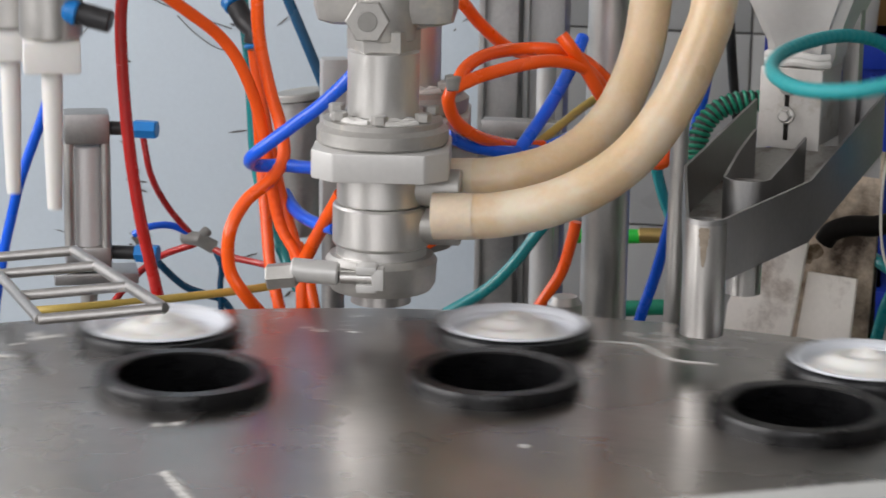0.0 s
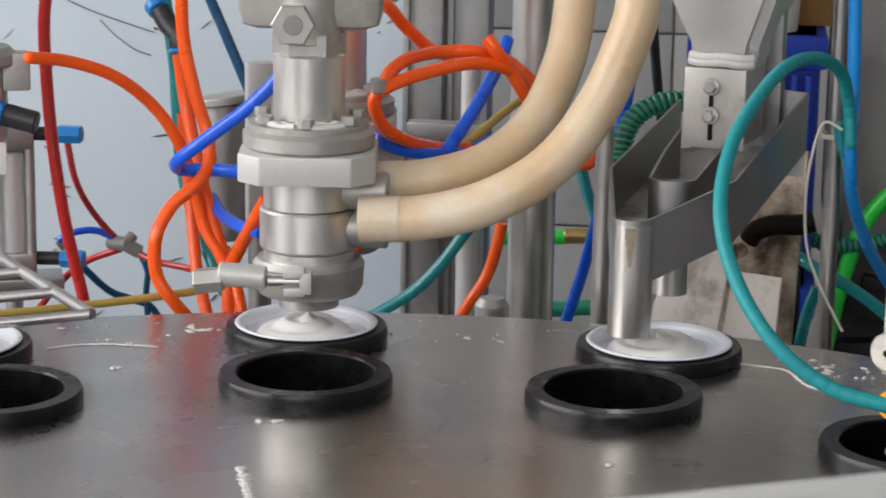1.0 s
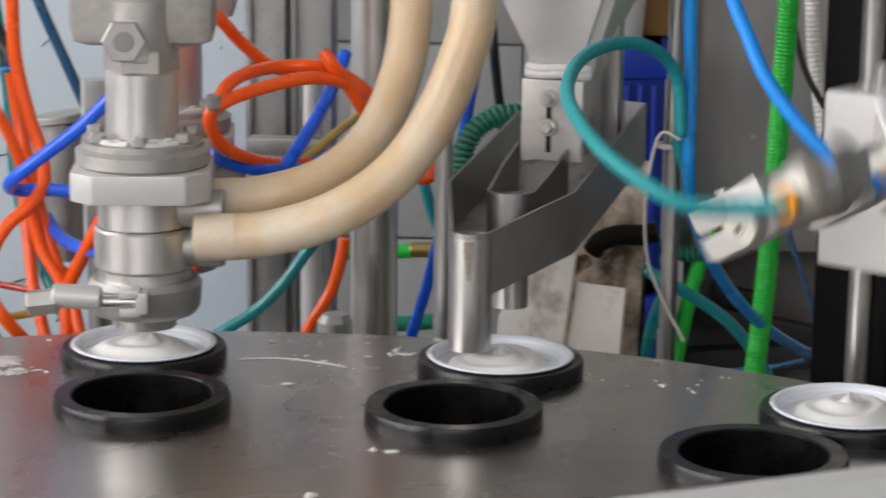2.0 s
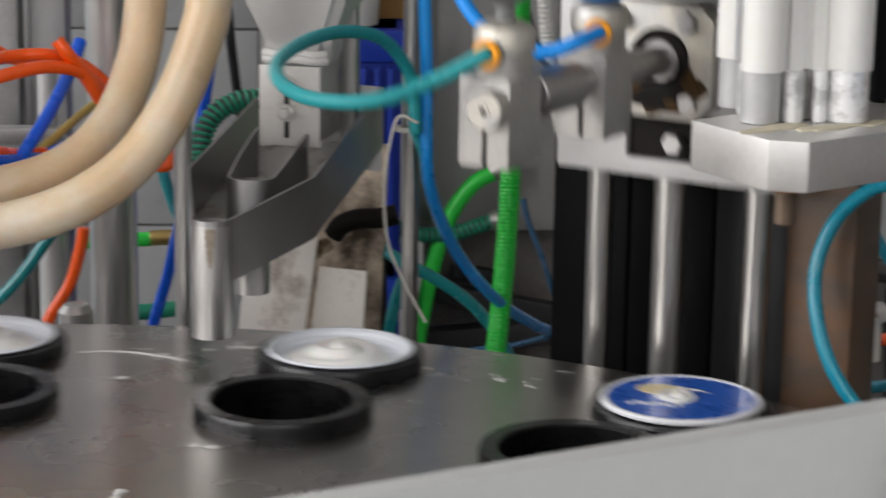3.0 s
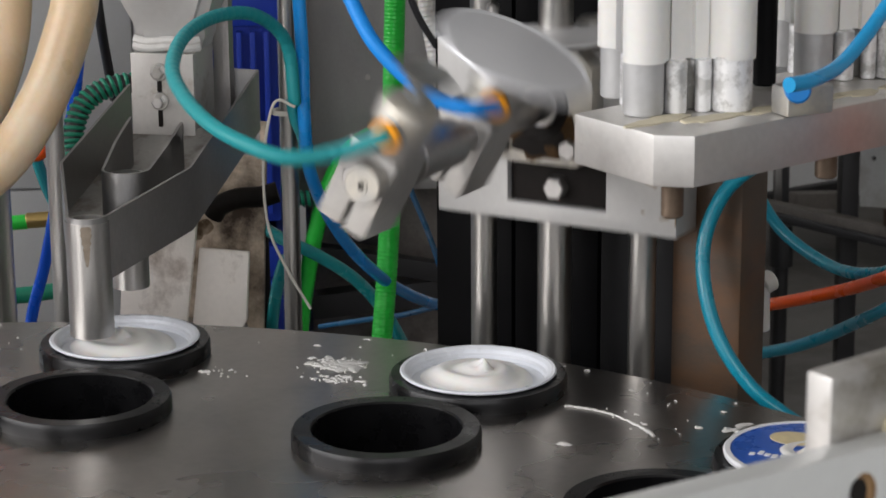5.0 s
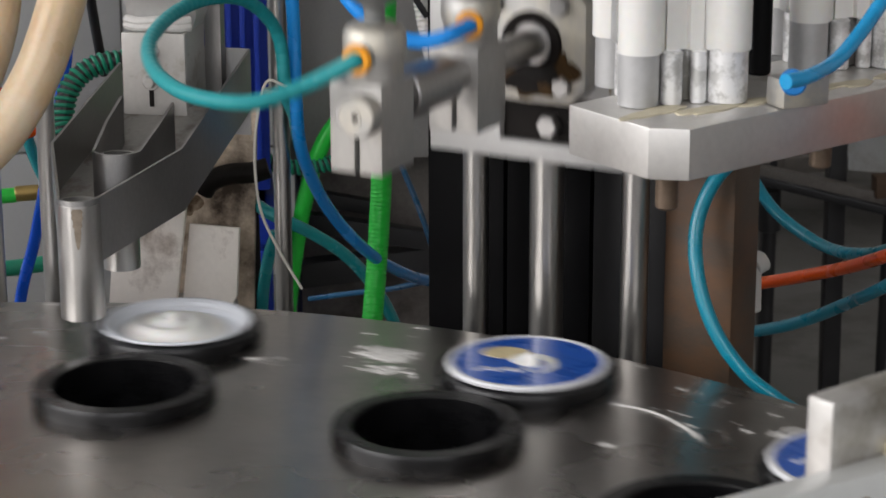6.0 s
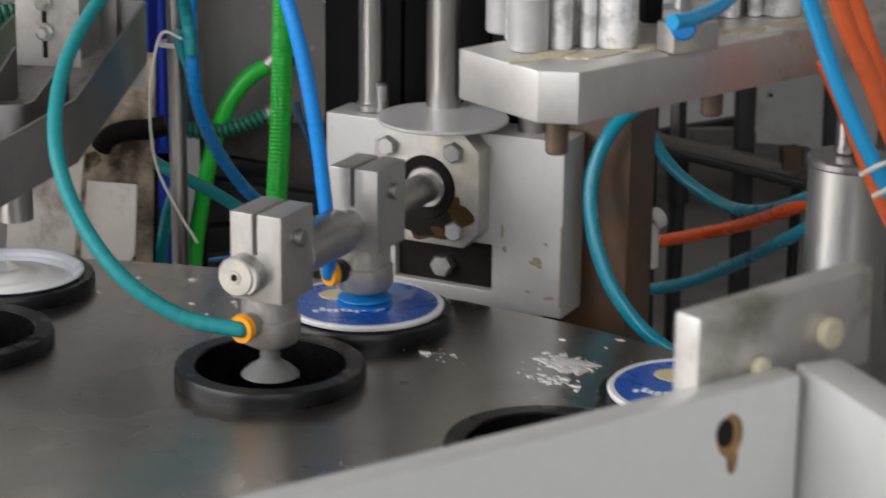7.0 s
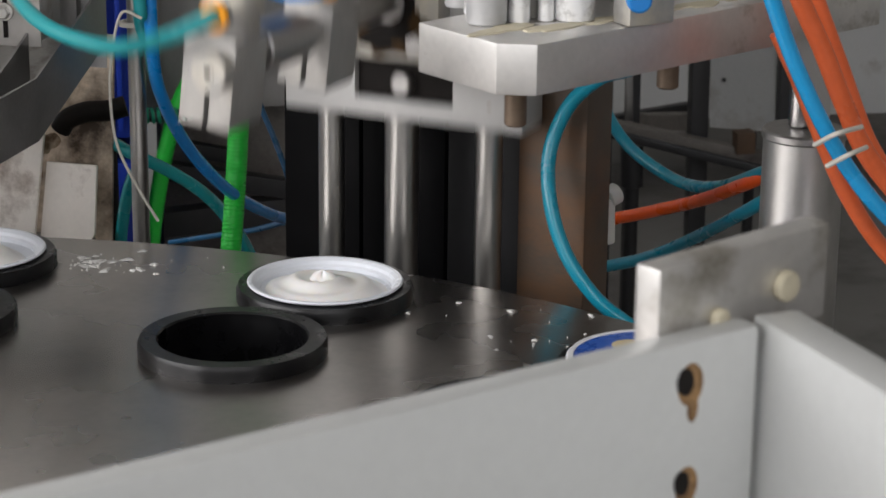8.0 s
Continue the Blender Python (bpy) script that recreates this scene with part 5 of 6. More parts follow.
milk_hose([(0.1224, 0.5248, 0.0941), (0.1597, 0.5112, 0.0981), (0.1972, 0.5135, 0.1076), (0.2267, 0.5241, 0.1284), (0.2469, 0.5380, 0.1610), (0.2550, 0.5457, 0.1968), (0.2583, 0.5551, 0.2358)], 0.0125)
milk_hose([(0.1159, 0.4899, 0.0809), (0.1523, 0.4767, 0.0839), (0.1883, 0.4636, 0.0960), (0.2219, 0.4620, 0.1170), (0.2476, 0.4632, 0.1500), (0.2652, 0.4675, 0.1875), (0.2706, 0.4709, 0.2061), (0.2753, 0.4745, 0.2437)], 0.0130)
OT, BT = "glossy orange pneumatic tube", "glossy blue pneumatic tube"
for q in ([(-0.0004, 1.2708, 0.1104), (0.0232, 1.2622, 0.0998), (0.0491, 1.2527, 0.0909), (0.0774, 1.2424, 0.0820)], [(0.0316, 1.2591, 0.0917), (0.0442, 1.2545, 0.0788), (0.0606, 1.2486, 0.0665), (0.0739, 1.2437, 0.0620)]):
    part("scratch", sweep(bmesh.new(), spline(q), 0.0005, 6), SCRATCH, BACK_PANEL, "long dark scratch")
# around the filling valves
hose("air_tube", [(-0.0375, 0.7586, 0.2029), (-0.0437, 0.7608, 0.1658), (-0.0438, 0.7609, 0.1285), (-0.0403, 0.7596, 0.0757), (-0.0331, 0.7570, 0.0222), (-0.0217, 0.7528, -0.0338), (-0.0176, 0.7513, -0.0711)], 0.0042, RED, "glossy dark red pneumatic tube", "air tubes")
hose("air_tube", [(-0.0245, 0.8603, 0.0602), (-0.0192, 0.8583, 0.0319), (-0.0065, 0.8750, 0.0053), (0.0118, 0.8896, -0.0196)], 0.0024, RED, "thin red pneumatic tube", "air tubes")
hose("air_tube", [(0.0145, 0.8886, -0.0259), (-0.0117, 0.8982, -0.0378), (-0.0333, 0.8847, -0.0519), (-0.0508, 0.8698, -0.0693)], 0.0026, RED, "thin red pneumatic tube", "air tubes")
hose("air_tube", [(0.0244, 0.8850, -0.0275), (0.0372, 0.8697, -0.0316), (0.0537, 0.8531, -0.0324), (0.0687, 0.8263, -0.0306), (0.0978, 0.7625, -0.0234)], 0.0026, RED, "thin dark red pneumatic tube", "air tubes")
hose("air_tube", [(-0.0306, 0.8838, -0.0168), (-0.0206, 0.8801, -0.0108), (-0.0040, 0.8847, -0.0108), (0.0134, 0.8890, -0.0196)], 0.0026, BLUE, "thin blue pneumatic tube", "air tubes")
hose("air_tube", [(-0.0217, 0.8805, -0.0268), (-0.0113, 0.8767, -0.0390), (0.0060, 0.8917, -0.0583), (0.0228, 0.8962, -0.0666), (0.0378, 0.9014, -0.0750), (0.0508, 0.9074, -0.1012)], 0.0028, NAVY, "thin dark blue pneumatic tube", "air tubes")
hose("air_tube", [(0.0283, 0.8836, -0.0294), (0.0329, 0.8819, -0.0420), (0.0329, 0.8926, -0.0596), (0.0345, 0.9026, -0.0817)], 0.0024, NAVY, "thin dark blue pneumatic tube", "air tubes")
hose("air_tube", [(0.0356, 0.6681, 0.2051), (0.0362, 0.6679, 0.1628), (0.0427, 0.6655, 0.1274), (0.0496, 0.6630, 0.1025), (0.0503, 0.6521, 0.0846), (0.0414, 0.6447, 0.0720), (0.0249, 0.6401, 0.0591), (0.0142, 0.6334, 0.0411), (0.0142, 0.6333, 0.0176), (0.0232, 0.6301, 0.0017), (0.0378, 0.6354, -0.0168)], 0.0042, ORANGE, OT, "air tubes")
hose("air_tube", [(0.0372, 0.6995, 0.1456), (0.0410, 0.6981, 0.1147), (0.0448, 0.6861, 0.0874), (0.0506, 0.6733, 0.0566), (0.0567, 0.6604, 0.0315), (0.0608, 0.6483, 0.0169), (0.0683, 0.6349, 0.0352), (0.0729, 0.6120, 0.0546), (0.0790, 0.5991, 0.0714)], 0.0044, ORANGE, OT, "air tubes")
hose("air_tube", [(0.0416, 0.7192, 0.1036), (0.0440, 0.7183, 0.0662), (0.0457, 0.7070, 0.0307), (0.0471, 0.6959, 0.0029), (0.0520, 0.6834, -0.0246), (0.0543, 0.6826, -0.0474)], 0.0040, ORANGE, OT, "air tubes")
hose("air_tube", [(0.0601, 0.6592, 0.0262), (0.0645, 0.6470, 0.0105), (0.0681, 0.6350, -0.0125), (0.0701, 0.6343, -0.0346)], 0.0040, ORANGE, OT, "air tubes")
hose("air_tube", [(0.0274, 0.7137, 0.2000), (0.0316, 0.7121, 0.1676), (0.0377, 0.7312, 0.1316), (0.0392, 0.7307, 0.1017), (0.0413, 0.7299, 0.0678), (0.0482, 0.7274, 0.0337), (0.0562, 0.7032, 0.0103), (0.0647, 0.6895, -0.0114)], 0.0040, TEAL, "glossy teal pneumatic tube", "air tubes")
hose("air_tube", [(0.0629, 0.8284, 0.1945), (0.0721, 0.8251, 0.1675), (0.0831, 0.8211, 0.1404), (0.0980, 0.8157, 0.1034), (0.1093, 0.8116, 0.0739)], 0.0038, NAVY, "dark blue pneumatic tube", "air tubes")
hose("air_tube", [(0.0888, 0.6062, 0.1466), (0.0816, 0.6088, 0.1377), (0.0675, 0.6140, 0.1232), (0.0509, 0.6200, 0.1096), (0.0375, 0.6249, 0.0985), (0.0290, 0.6333, 0.0896), (0.0284, 0.6441, 0.0832), (0.0353, 0.6523, 0.0793), (0.0495, 0.6524, 0.0792), (0.0685, 0.6349, 0.0807), (0.0789, 0.6098, 0.0868)], 0.0042, BLUE, BT, "air tubes")
hose("air_tube", [(0.0550, 0.6823, 0.0545), (0.0592, 0.6595, 0.0482), (0.0667, 0.6355, 0.0460), (0.0772, 0.6104, 0.0470)], 0.0042, BLUE, BT, "air tubes")
hose("air_tube", [(-0.1100, 0.6253, -0.0032), (-0.0832, 0.6156, 0.0007), (-0.0311, 0.6286, 0.0005), (0.0340, 0.6474, 0.0013), (0.0879, 0.6704, 0.0038)], 0.0026, YELLOW, "thin yellowed plastic tube", "air tubes")
hose("air_tube", [(0.1340, 0.5897, 0.2012), (0.1486, 0.5844, 0.1905), (0.1648, 0.5998, 0.1739), (0.1868, 0.6131, 0.1570), (0.2115, 0.6041, 0.1536), (0.2356, 0.6060, 0.1466), (0.2568, 0.6089, 0.1268), (0.2728, 0.6243, 0.1039)], 0.0040, ORANGE, OT, "air tubes")
hose("air_tube", [(0.1388, 0.5454, 0.1459), (0.1451, 0.5538, 0.1545), (0.1597, 0.5697, 0.1598), (0.1839, 0.5929, 0.1600), (0.2090, 0.5943, 0.1594), (0.2322, 0.6072, 0.1500), (0.2534, 0.6101, 0.1320)], 0.0040, ORANGE, OT, "air tubes")
hose("air_tube", [(0.1382, 0.5457, 0.1452), (0.1540, 0.5505, 0.1508), (0.1805, 0.5622, 0.1552), (0.2044, 0.5748, 0.1555), (0.2272, 0.5877, 0.1485), (0.2442, 0.6028, 0.1317), (0.2592, 0.6293, 0.1106)], 0.0040, ORANGE, OT, "air tubes")
hose("air_tube", [(0.1389, 0.5560, 0.1441), (0.1364, 0.5569, 0.1349), (0.1436, 0.5649, 0.1207), (0.1608, 0.5800, 0.1085), (0.1893, 0.6122, 0.0968), (0.2107, 0.6257, 0.0936)], 0.0040, ORANGE, OT, "air tubes")
hose("air_tube", [(0.2104, 0.5832, 0.1700), (0.2163, 0.5810, 0.1619), (0.2272, 0.5877, 0.1485), (0.2400, 0.5937, 0.1298), (0.2538, 0.6100, 0.1160)], 0.0042, ORANGE, OT, "air tubes")
hose("air_tube", [(0.2936, 0.6381, 0.1045), (0.2964, 0.6370, 0.0917), (0.2953, 0.6374, 0.0806), (0.2893, 0.6396, 0.0777), (0.2830, 0.6419, 0.0819)], 0.0040, ORANGE, OT, "air tubes")
hose("air_tube", [(0.1552, 0.6033, 0.0948), (0.1520, 0.6045, 0.0858), (0.1554, 0.6032, 0.0717)], 0.0036, ORANGE, OT, "air tubes")
hose("air_tube", [(0.2670, 0.7541, 0.0145), (0.2644, 0.7551, 0.0002), (0.2574, 0.7577, -0.0245), (0.2421, 0.7632, -0.0523), (0.2350, 0.7658, -0.0792)], 0.0042, ORANGE, OT, "air tubes")
hose("air_tube", [(0.1237, 0.5935, 0.0321), (0.1303, 0.5911, 0.0395), (0.1385, 0.5881, 0.0453)], 0.0036, ORANGE, OT, "air tubes")
hose("air_tube", [(0.2428, 0.6565, 0.1575), (0.2308, 0.6396, 0.1403), (0.2136, 0.6246, 0.1179), (0.1959, 0.6098, 0.0996), (0.1839, 0.6035, 0.0850)], 0.0042, BLUE, BT, "air tubes")
hose("air_tube", [(0.1373, 0.5673, 0.1132), (0.1543, 0.5823, 0.1034), (0.1783, 0.5949, 0.0968), (0.2107, 0.6257, 0.0922), (0.2458, 0.6555, 0.0981), (0.2820, 0.6848, 0.1078)], 0.0038, BLUE, BT, "air tubes")
hose("air_tube", [(0.2006, 0.6293, 0.0885), (0.2220, 0.6428, 0.1000), (0.2506, 0.6750, 0.1102), (0.2870, 0.7043, 0.1234)], 0.0028, YELLOW, "thin yellowed plastic tube", "air tubes")
hose("air_tube", [(0.2704, 0.8168, 0.0088), (0.2583, 0.8212, -0.0056), (0.2401, 0.8278, -0.0327), (0.2208, 0.8348, -0.0540), (0.1935, 0.8448, -0.0734)], 0.0044, TEAL, "glossy teal pneumatic tube", "air tubes")
hose("air_tube", [(0.3485, 0.7032, 0.1529), (0.3429, 0.7052, 0.1298), (0.3382, 0.7070, 0.0988), (0.3318, 0.7093, 0.0635), (0.3222, 0.7128, 0.0198), (0.3141, 0.7157, -0.0164), (0.3051, 0.7190, -0.0491), (0.3011, 0.7205, -0.0778)], 0.0040, BLUE, BT, "air tubes")
spiral_hose([(0.3700, 0.6180, 0.1190), (0.3473, 0.6222, 0.1208), (0.3350, 0.6247, 0.1192), (0.3231, 0.6260, 0.1134), (0.3150, 0.6255, 0.1034), (0.3102, 0.6230, 0.0886), (0.3073, 0.6185, 0.0675), (0.3073, 0.6400, 0.0300)], 0.0060, "black hose with a teal green spiral", 0.0042)
hose("air_tube", [(0.3133, 0.7373, 0.0823), (0.3177, 0.7357, 0.0567), (0.3226, 0.7339, 0.0371), (0.3298, 0.7313, 0.0174)], 0.0040, TEAL, "glossy teal pneumatic tube", "air tubes")
hose("water_hose", [(0.3179, 0.9272, -0.0938), (0.3532, 0.9143, -0.0929), (0.3801, 0.9046, -0.0906), (0.3968, 0.8985, -0.0965)], 0.0062, GREEN_DARK, "dark green water hose", "green hoses")
hose("water_hose", [(0.3009, 0.9014, -0.0306), (0.3334, 0.8896, -0.0291), (0.3504, 0.8834, -0.0282)], 0.0055, GREEN, "bright green water hose", "green hoses")
single("hose_tail", rod(bmesh.new(), *[(0.3496, 0.8837, -0.0274), (0.3665, 0.8776, -0.0266)], 0.0058), BRASS, "brass hose tail on a green hose", "fitting")
hose("air_tube", [(0.3584, 0.7209, 0.1872), (0.3602, 0.7202, 0.1649), (0.3625, 0.7194, 0.1385), (0.3717, 0.7374, 0.1082), (0.3805, 0.7554, 0.0848)], 0.0034, BLACK, "thin black electric cable", "cables", category="cable")
# around the thin post and the lidding unit
hose("air_tube", [(0.4082, 0.4899, 0.2187), (0.4088, 0.4897, 0.1925), (0.4102, 0.4892, 0.1562), (0.4105, 0.4891, 0.1159), (0.4216, 0.5064, 0.0771), (0.4526, 0.5376, 0.0310), (0.4918, 0.5659, -0.0085), (0.5414, 0.6117, -0.0423), (0.5983, 0.6762, -0.0739)], 0.0040, BLUE_SKY, "sky blue pneumatic tube", "air tubes")
hose("air_tube", [(0.4055, 0.4960, 0.1280), (0.4080, 0.4975, 0.1160), (0.4130, 0.4990, 0.1047), (0.4165, 0.5020, 0.0894), (0.4229, 0.5080, 0.0749), (0.4373, 0.5230, 0.0524)], 0.0036, TEAL, "glossy teal pneumatic tube", "air tubes")
hose("air_tube", [(0.4642, 0.7675, -0.0074), (0.4630, 0.7147, -0.0027), (0.4717, 0.6796, -0.0084), (0.4932, 0.6718, -0.0204), (0.5147, 0.6640, -0.0361), (0.5309, 0.6581, -0.0550), (0.5453, 0.6529, -0.0809), (0.5542, 0.6496, -0.1092)], 0.0044, TEAL, "glossy teal pneumatic tube", "air tubes")
hose("air_tube", [(0.4882, 0.7162, -0.0314), (0.4830, 0.7181, -0.0476), (0.4786, 0.7197, -0.0723), (0.4764, 0.7205, -0.1014)], 0.0044, TEAL, "glossy teal pneumatic tube", "air tubes")
hose("ribbed_hose", [(0.5217, 0.5976, 0.2128), (0.5195, 0.5984, 0.1476), (0.5131, 0.5901, 0.0793), (0.5068, 0.5817, 0.0255), (0.4992, 0.5739, -0.0248), (0.4910, 0.5662, -0.0675), (0.4870, 0.5677, -0.1061)], 0.0068, GREEN, "bright green ribbed hose", "green hoses", ribs=0.0003, rib_step=0.0026)
hose("water_hose", [(0.7841, 1.1938, -0.0573), (0.7741, 1.1975, -0.0647), (0.7565, 1.2039, -0.0754), (0.7399, 1.2099, -0.0975), (0.7287, 1.214, -0.1247), (0.7194, 1.2174, -0.1604), (0.7131, 1.2197, -0.1937), (0.7078, 1.2216, -0.2271), (0.7024, 1.2236, -0.2722)], 0.0078, GREEN, "bright green water hose", "green hoses")
spiral_hose([(0.7821, 1.1892, -0.1081), (0.762, 1.1966, -0.1143), (0.7418, 1.2039, -0.1216), (0.7217, 1.2112, -0.1246), (0.6966, 1.2203, -0.1231), (0.6767, 1.2276, -0.1118), (0.6629, 1.2326, -0.0979), (0.657, 1.2347, -0.087)], 0.0062, "black hose with a teal green spiral", 0.0056)
for p in ([(0.7803, 1.1931, -0.0579), (0.7713, 1.1964, -0.0654)], [(0.7758, 1.1883, -0.1084), (0.7678, 1.1912, -0.111)]):
    single("hose_clip", rod(bmesh.new(), p[0], p[1], 0.0095), STEEL, "steel hose clip on a green hose", "hose clip", "hose clips")
hose("corrugated_hose", [(0.7749, 1.1014, 0.129), (0.778, 1.1003, 0.0887), (0.7814, 1.099, 0.0633), (0.7854, 1.0976, 0.0377), (0.7899, 1.0959, 0.012), (0.7949, 1.0941, -0.014)], 0.0062, WHITE_PL, "white corrugated plastic hose", "cables", ribs=0.0009, rib_step=0.0045)
hose("air_tube", [(0.75, 1.0892, 0.1215), (0.7581, 1.0862, 0.084), (0.7676, 1.0828, 0.0588), (0.781, 1.0779, 0.0348)], 0.0030, BLACK, "thin black electric cable", "cables", category="cable")
hose("tie_wire", [(0.3998, 0.4770, 0.1276), (0.3895, 0.4808, 0.1312), (0.3841, 0.4827, 0.1131), (0.3816, 0.4837, 0.0863), (0.3839, 0.4828, 0.0557), (0.3929, 0.4795, 0.0313), (0.4058, 0.4748, 0.0058)], 0.0009, CLEAR_TIE, "thin pale loose wire tied to the thin post", "cables", category="wire", n=8)
single("cable_tie", lathe(bmesh.new(), [(0.0054, 0), (0.0066, 0), (0.0066, 0.0028), (0.0054, 0.0028)], 24, Matrix.Translation((0.4105, 0.511, 0.1165)) @ Matrix.Diagonal((1.7, 1.2, 1, 1)), close=True), CLEAR_TIE, "pale nylon cable tie round the post", "cable tie", "cable ties")
hose("air_tube", [(0.5985, 0.7540, 0.0120), (0.5997, 0.7502, 0.0), (0.6018, 0.7453, -0.0106), (0.6057, 0.7375, -0.0263), (0.6088, 0.7302, -0.0420), (0.6117, 0.7224, -0.0597)], 0.0022, NAVY, "thin dark blue cable", "cables", category="cable")
hose("air_tube", [(0.5905, 0.9024, -0.1479), (0.6044, 0.8442, -0.1286), (0.6126, 0.7986, -0.1140), (0.6112, 0.7353, -0.0906)], 0.0022, NAVY, "thin dark blue cable", "cables", category="cable")
CYAN_BRIGHT = mat("bright_cyan_tube", (0.010, 0.30, 0.62), 0.25, 0.0, 0.08, 20, coat=0.3)
hose("air_tube", [(-0.0834, 0.9456, 0.1008), (-0.0871, 0.9469, 0.0796), (-0.0925, 0.9488, 0.0603), (-0.1016, 0.9522, 0.0355), (-0.111, 0.9556, 0.008), (-0.1174, 0.9579, -0.0184), (-0.124, 0.9603, -0.0471), (-0.132, 0.9632, -0.0961), (-0.1358, 0.9646, -0.1591)], 0.0040, BLUE, BT, "air tubes")
# right of the lidding unit
hose("air_tube", [(0.5755, 0.2375, 0.1274), (0.5726, 0.2598, 0.1186), (0.5681, 0.2828, 0.0987), (0.5589, 0.2861, 0.0737), (0.5544, 0.2771, 0.0477), (0.5576, 0.2653, 0.0215), (0.5675, 0.2511, -0.0002), (0.5800, 0.2359, -0.0138), (0.6014, 0.2281, -0.0296)], 0.0040, CYAN, "glossy cyan blue pneumatic tube", "air tubes")
hose("air_tube", [(0.7312, 0.5001, 0.0498), (0.7372, 0.4979, 0.0285), (0.7427, 0.4746, 0.0088), (0.7482, 0.4300, -0.0018), (0.7360, 0.3706, 0.0106), (0.7101, 0.2949, 0.0407), (0.6943, 0.2368, 0.0658)], 0.0040, CYAN, "glossy cyan blue pneumatic tube", "air tubes")
hose("air_tube", [(0.7121, 0.5070, -0.0487), (0.7243, 0.4813, -0.0385), (0.7313, 0.4362, -0.0216), (0.7295, 0.3730, 0.0036), (0.7102, 0.2949, 0.0380), (0.7015, 0.2555, 0.0556)], 0.0042, ORANGE, OT, "air tubes")
hose("air_tube", [(0.7129, 0.5067, -0.0805), (0.7139, 0.4638, -0.0643), (0.7205, 0.4188, -0.0455), (0.7181, 0.3559, -0.0123), (0.6982, 0.2780, 0.0287), (0.6889, 0.2388, 0.0529)], 0.0040, CYAN, "glossy cyan blue pneumatic tube", "air tubes")
hose("air_tube", [(0.5112, 0.0481, 0.2254), (0.5195, 0.0451, 0.2030), (0.5292, 0.0415, 0.1776), (0.5430, 0.0365, 0.1486), (0.5567, 0.0315, 0.1252), (0.5729, 0.0256, 0.1048), (0.5945, 0.0177, 0.0839)], 0.0038, CYAN_BRIGHT, "bright cyan blue pneumatic tube", "air tubes")
hose("air_tube", [(0.5360, 0.0603, 0.2217), (0.5445, 0.0572, 0.1988), (0.5557, 0.0531, 0.1754), (0.5658, 0.0495, 0.1516), (0.5774, 0.0453, 0.1274), (0.5941, 0.0392, 0.1053)], 0.0046, ORANGE_DULL, "dusty orange pneumatic tube", "air tubes")
hose("air_tube", [(0.5419, 0.0688, 0.1815), (0.5532, 0.0647, 0.1576), (0.5647, 0.0605, 0.1307), (0.5778, 0.0557, 0.1033), (0.5949, 0.0495, 0.0779), (0.6174, 0.0413, 0.0546)], 0.0040, ORANGE_DULL, "dusty orange pneumatic tube", "air tubes")
hose("air_tube", [(0.5681, 0.0912, 0.2146), (0.5799, 0.0869, 0.1853), (0.5920, 0.0825, 0.1554), (0.6043, 0.0780, 0.1249), (0.6191, 0.0726, 0.0993)], 0.0042, ORANGE_DULL, "dusty orange pneumatic tube", "air tubes")
for q in ([(0.5379, 0.0330, 0.1380), (0.5407, 0.0214, 0.1455), (0.5580, 0.0257, 0.1456)], [(0.5438, 0.0309, 0.1280), (0.5461, 0.0194, 0.1356), (0.5606, 0.0248, 0.1362)]):
    hose("cable_tie", q, 0.0012, CLEAR_TIE, "pale nylon cable tie round a bundle of tubes", "cable ties", category="cable tie", n=8)
hose("air_tube", [(0.4072, -0.0099, 0.2244), (0.4213, -0.0044, 0.2240), (0.4437, 0.0088, 0.2255), (0.4661, 0.0219, 0.2342), (0.4888, 0.0349, 0.2470)], 0.0031, CYAN_BRIGHT, "bright cyan blue pneumatic tube", "air tubes")


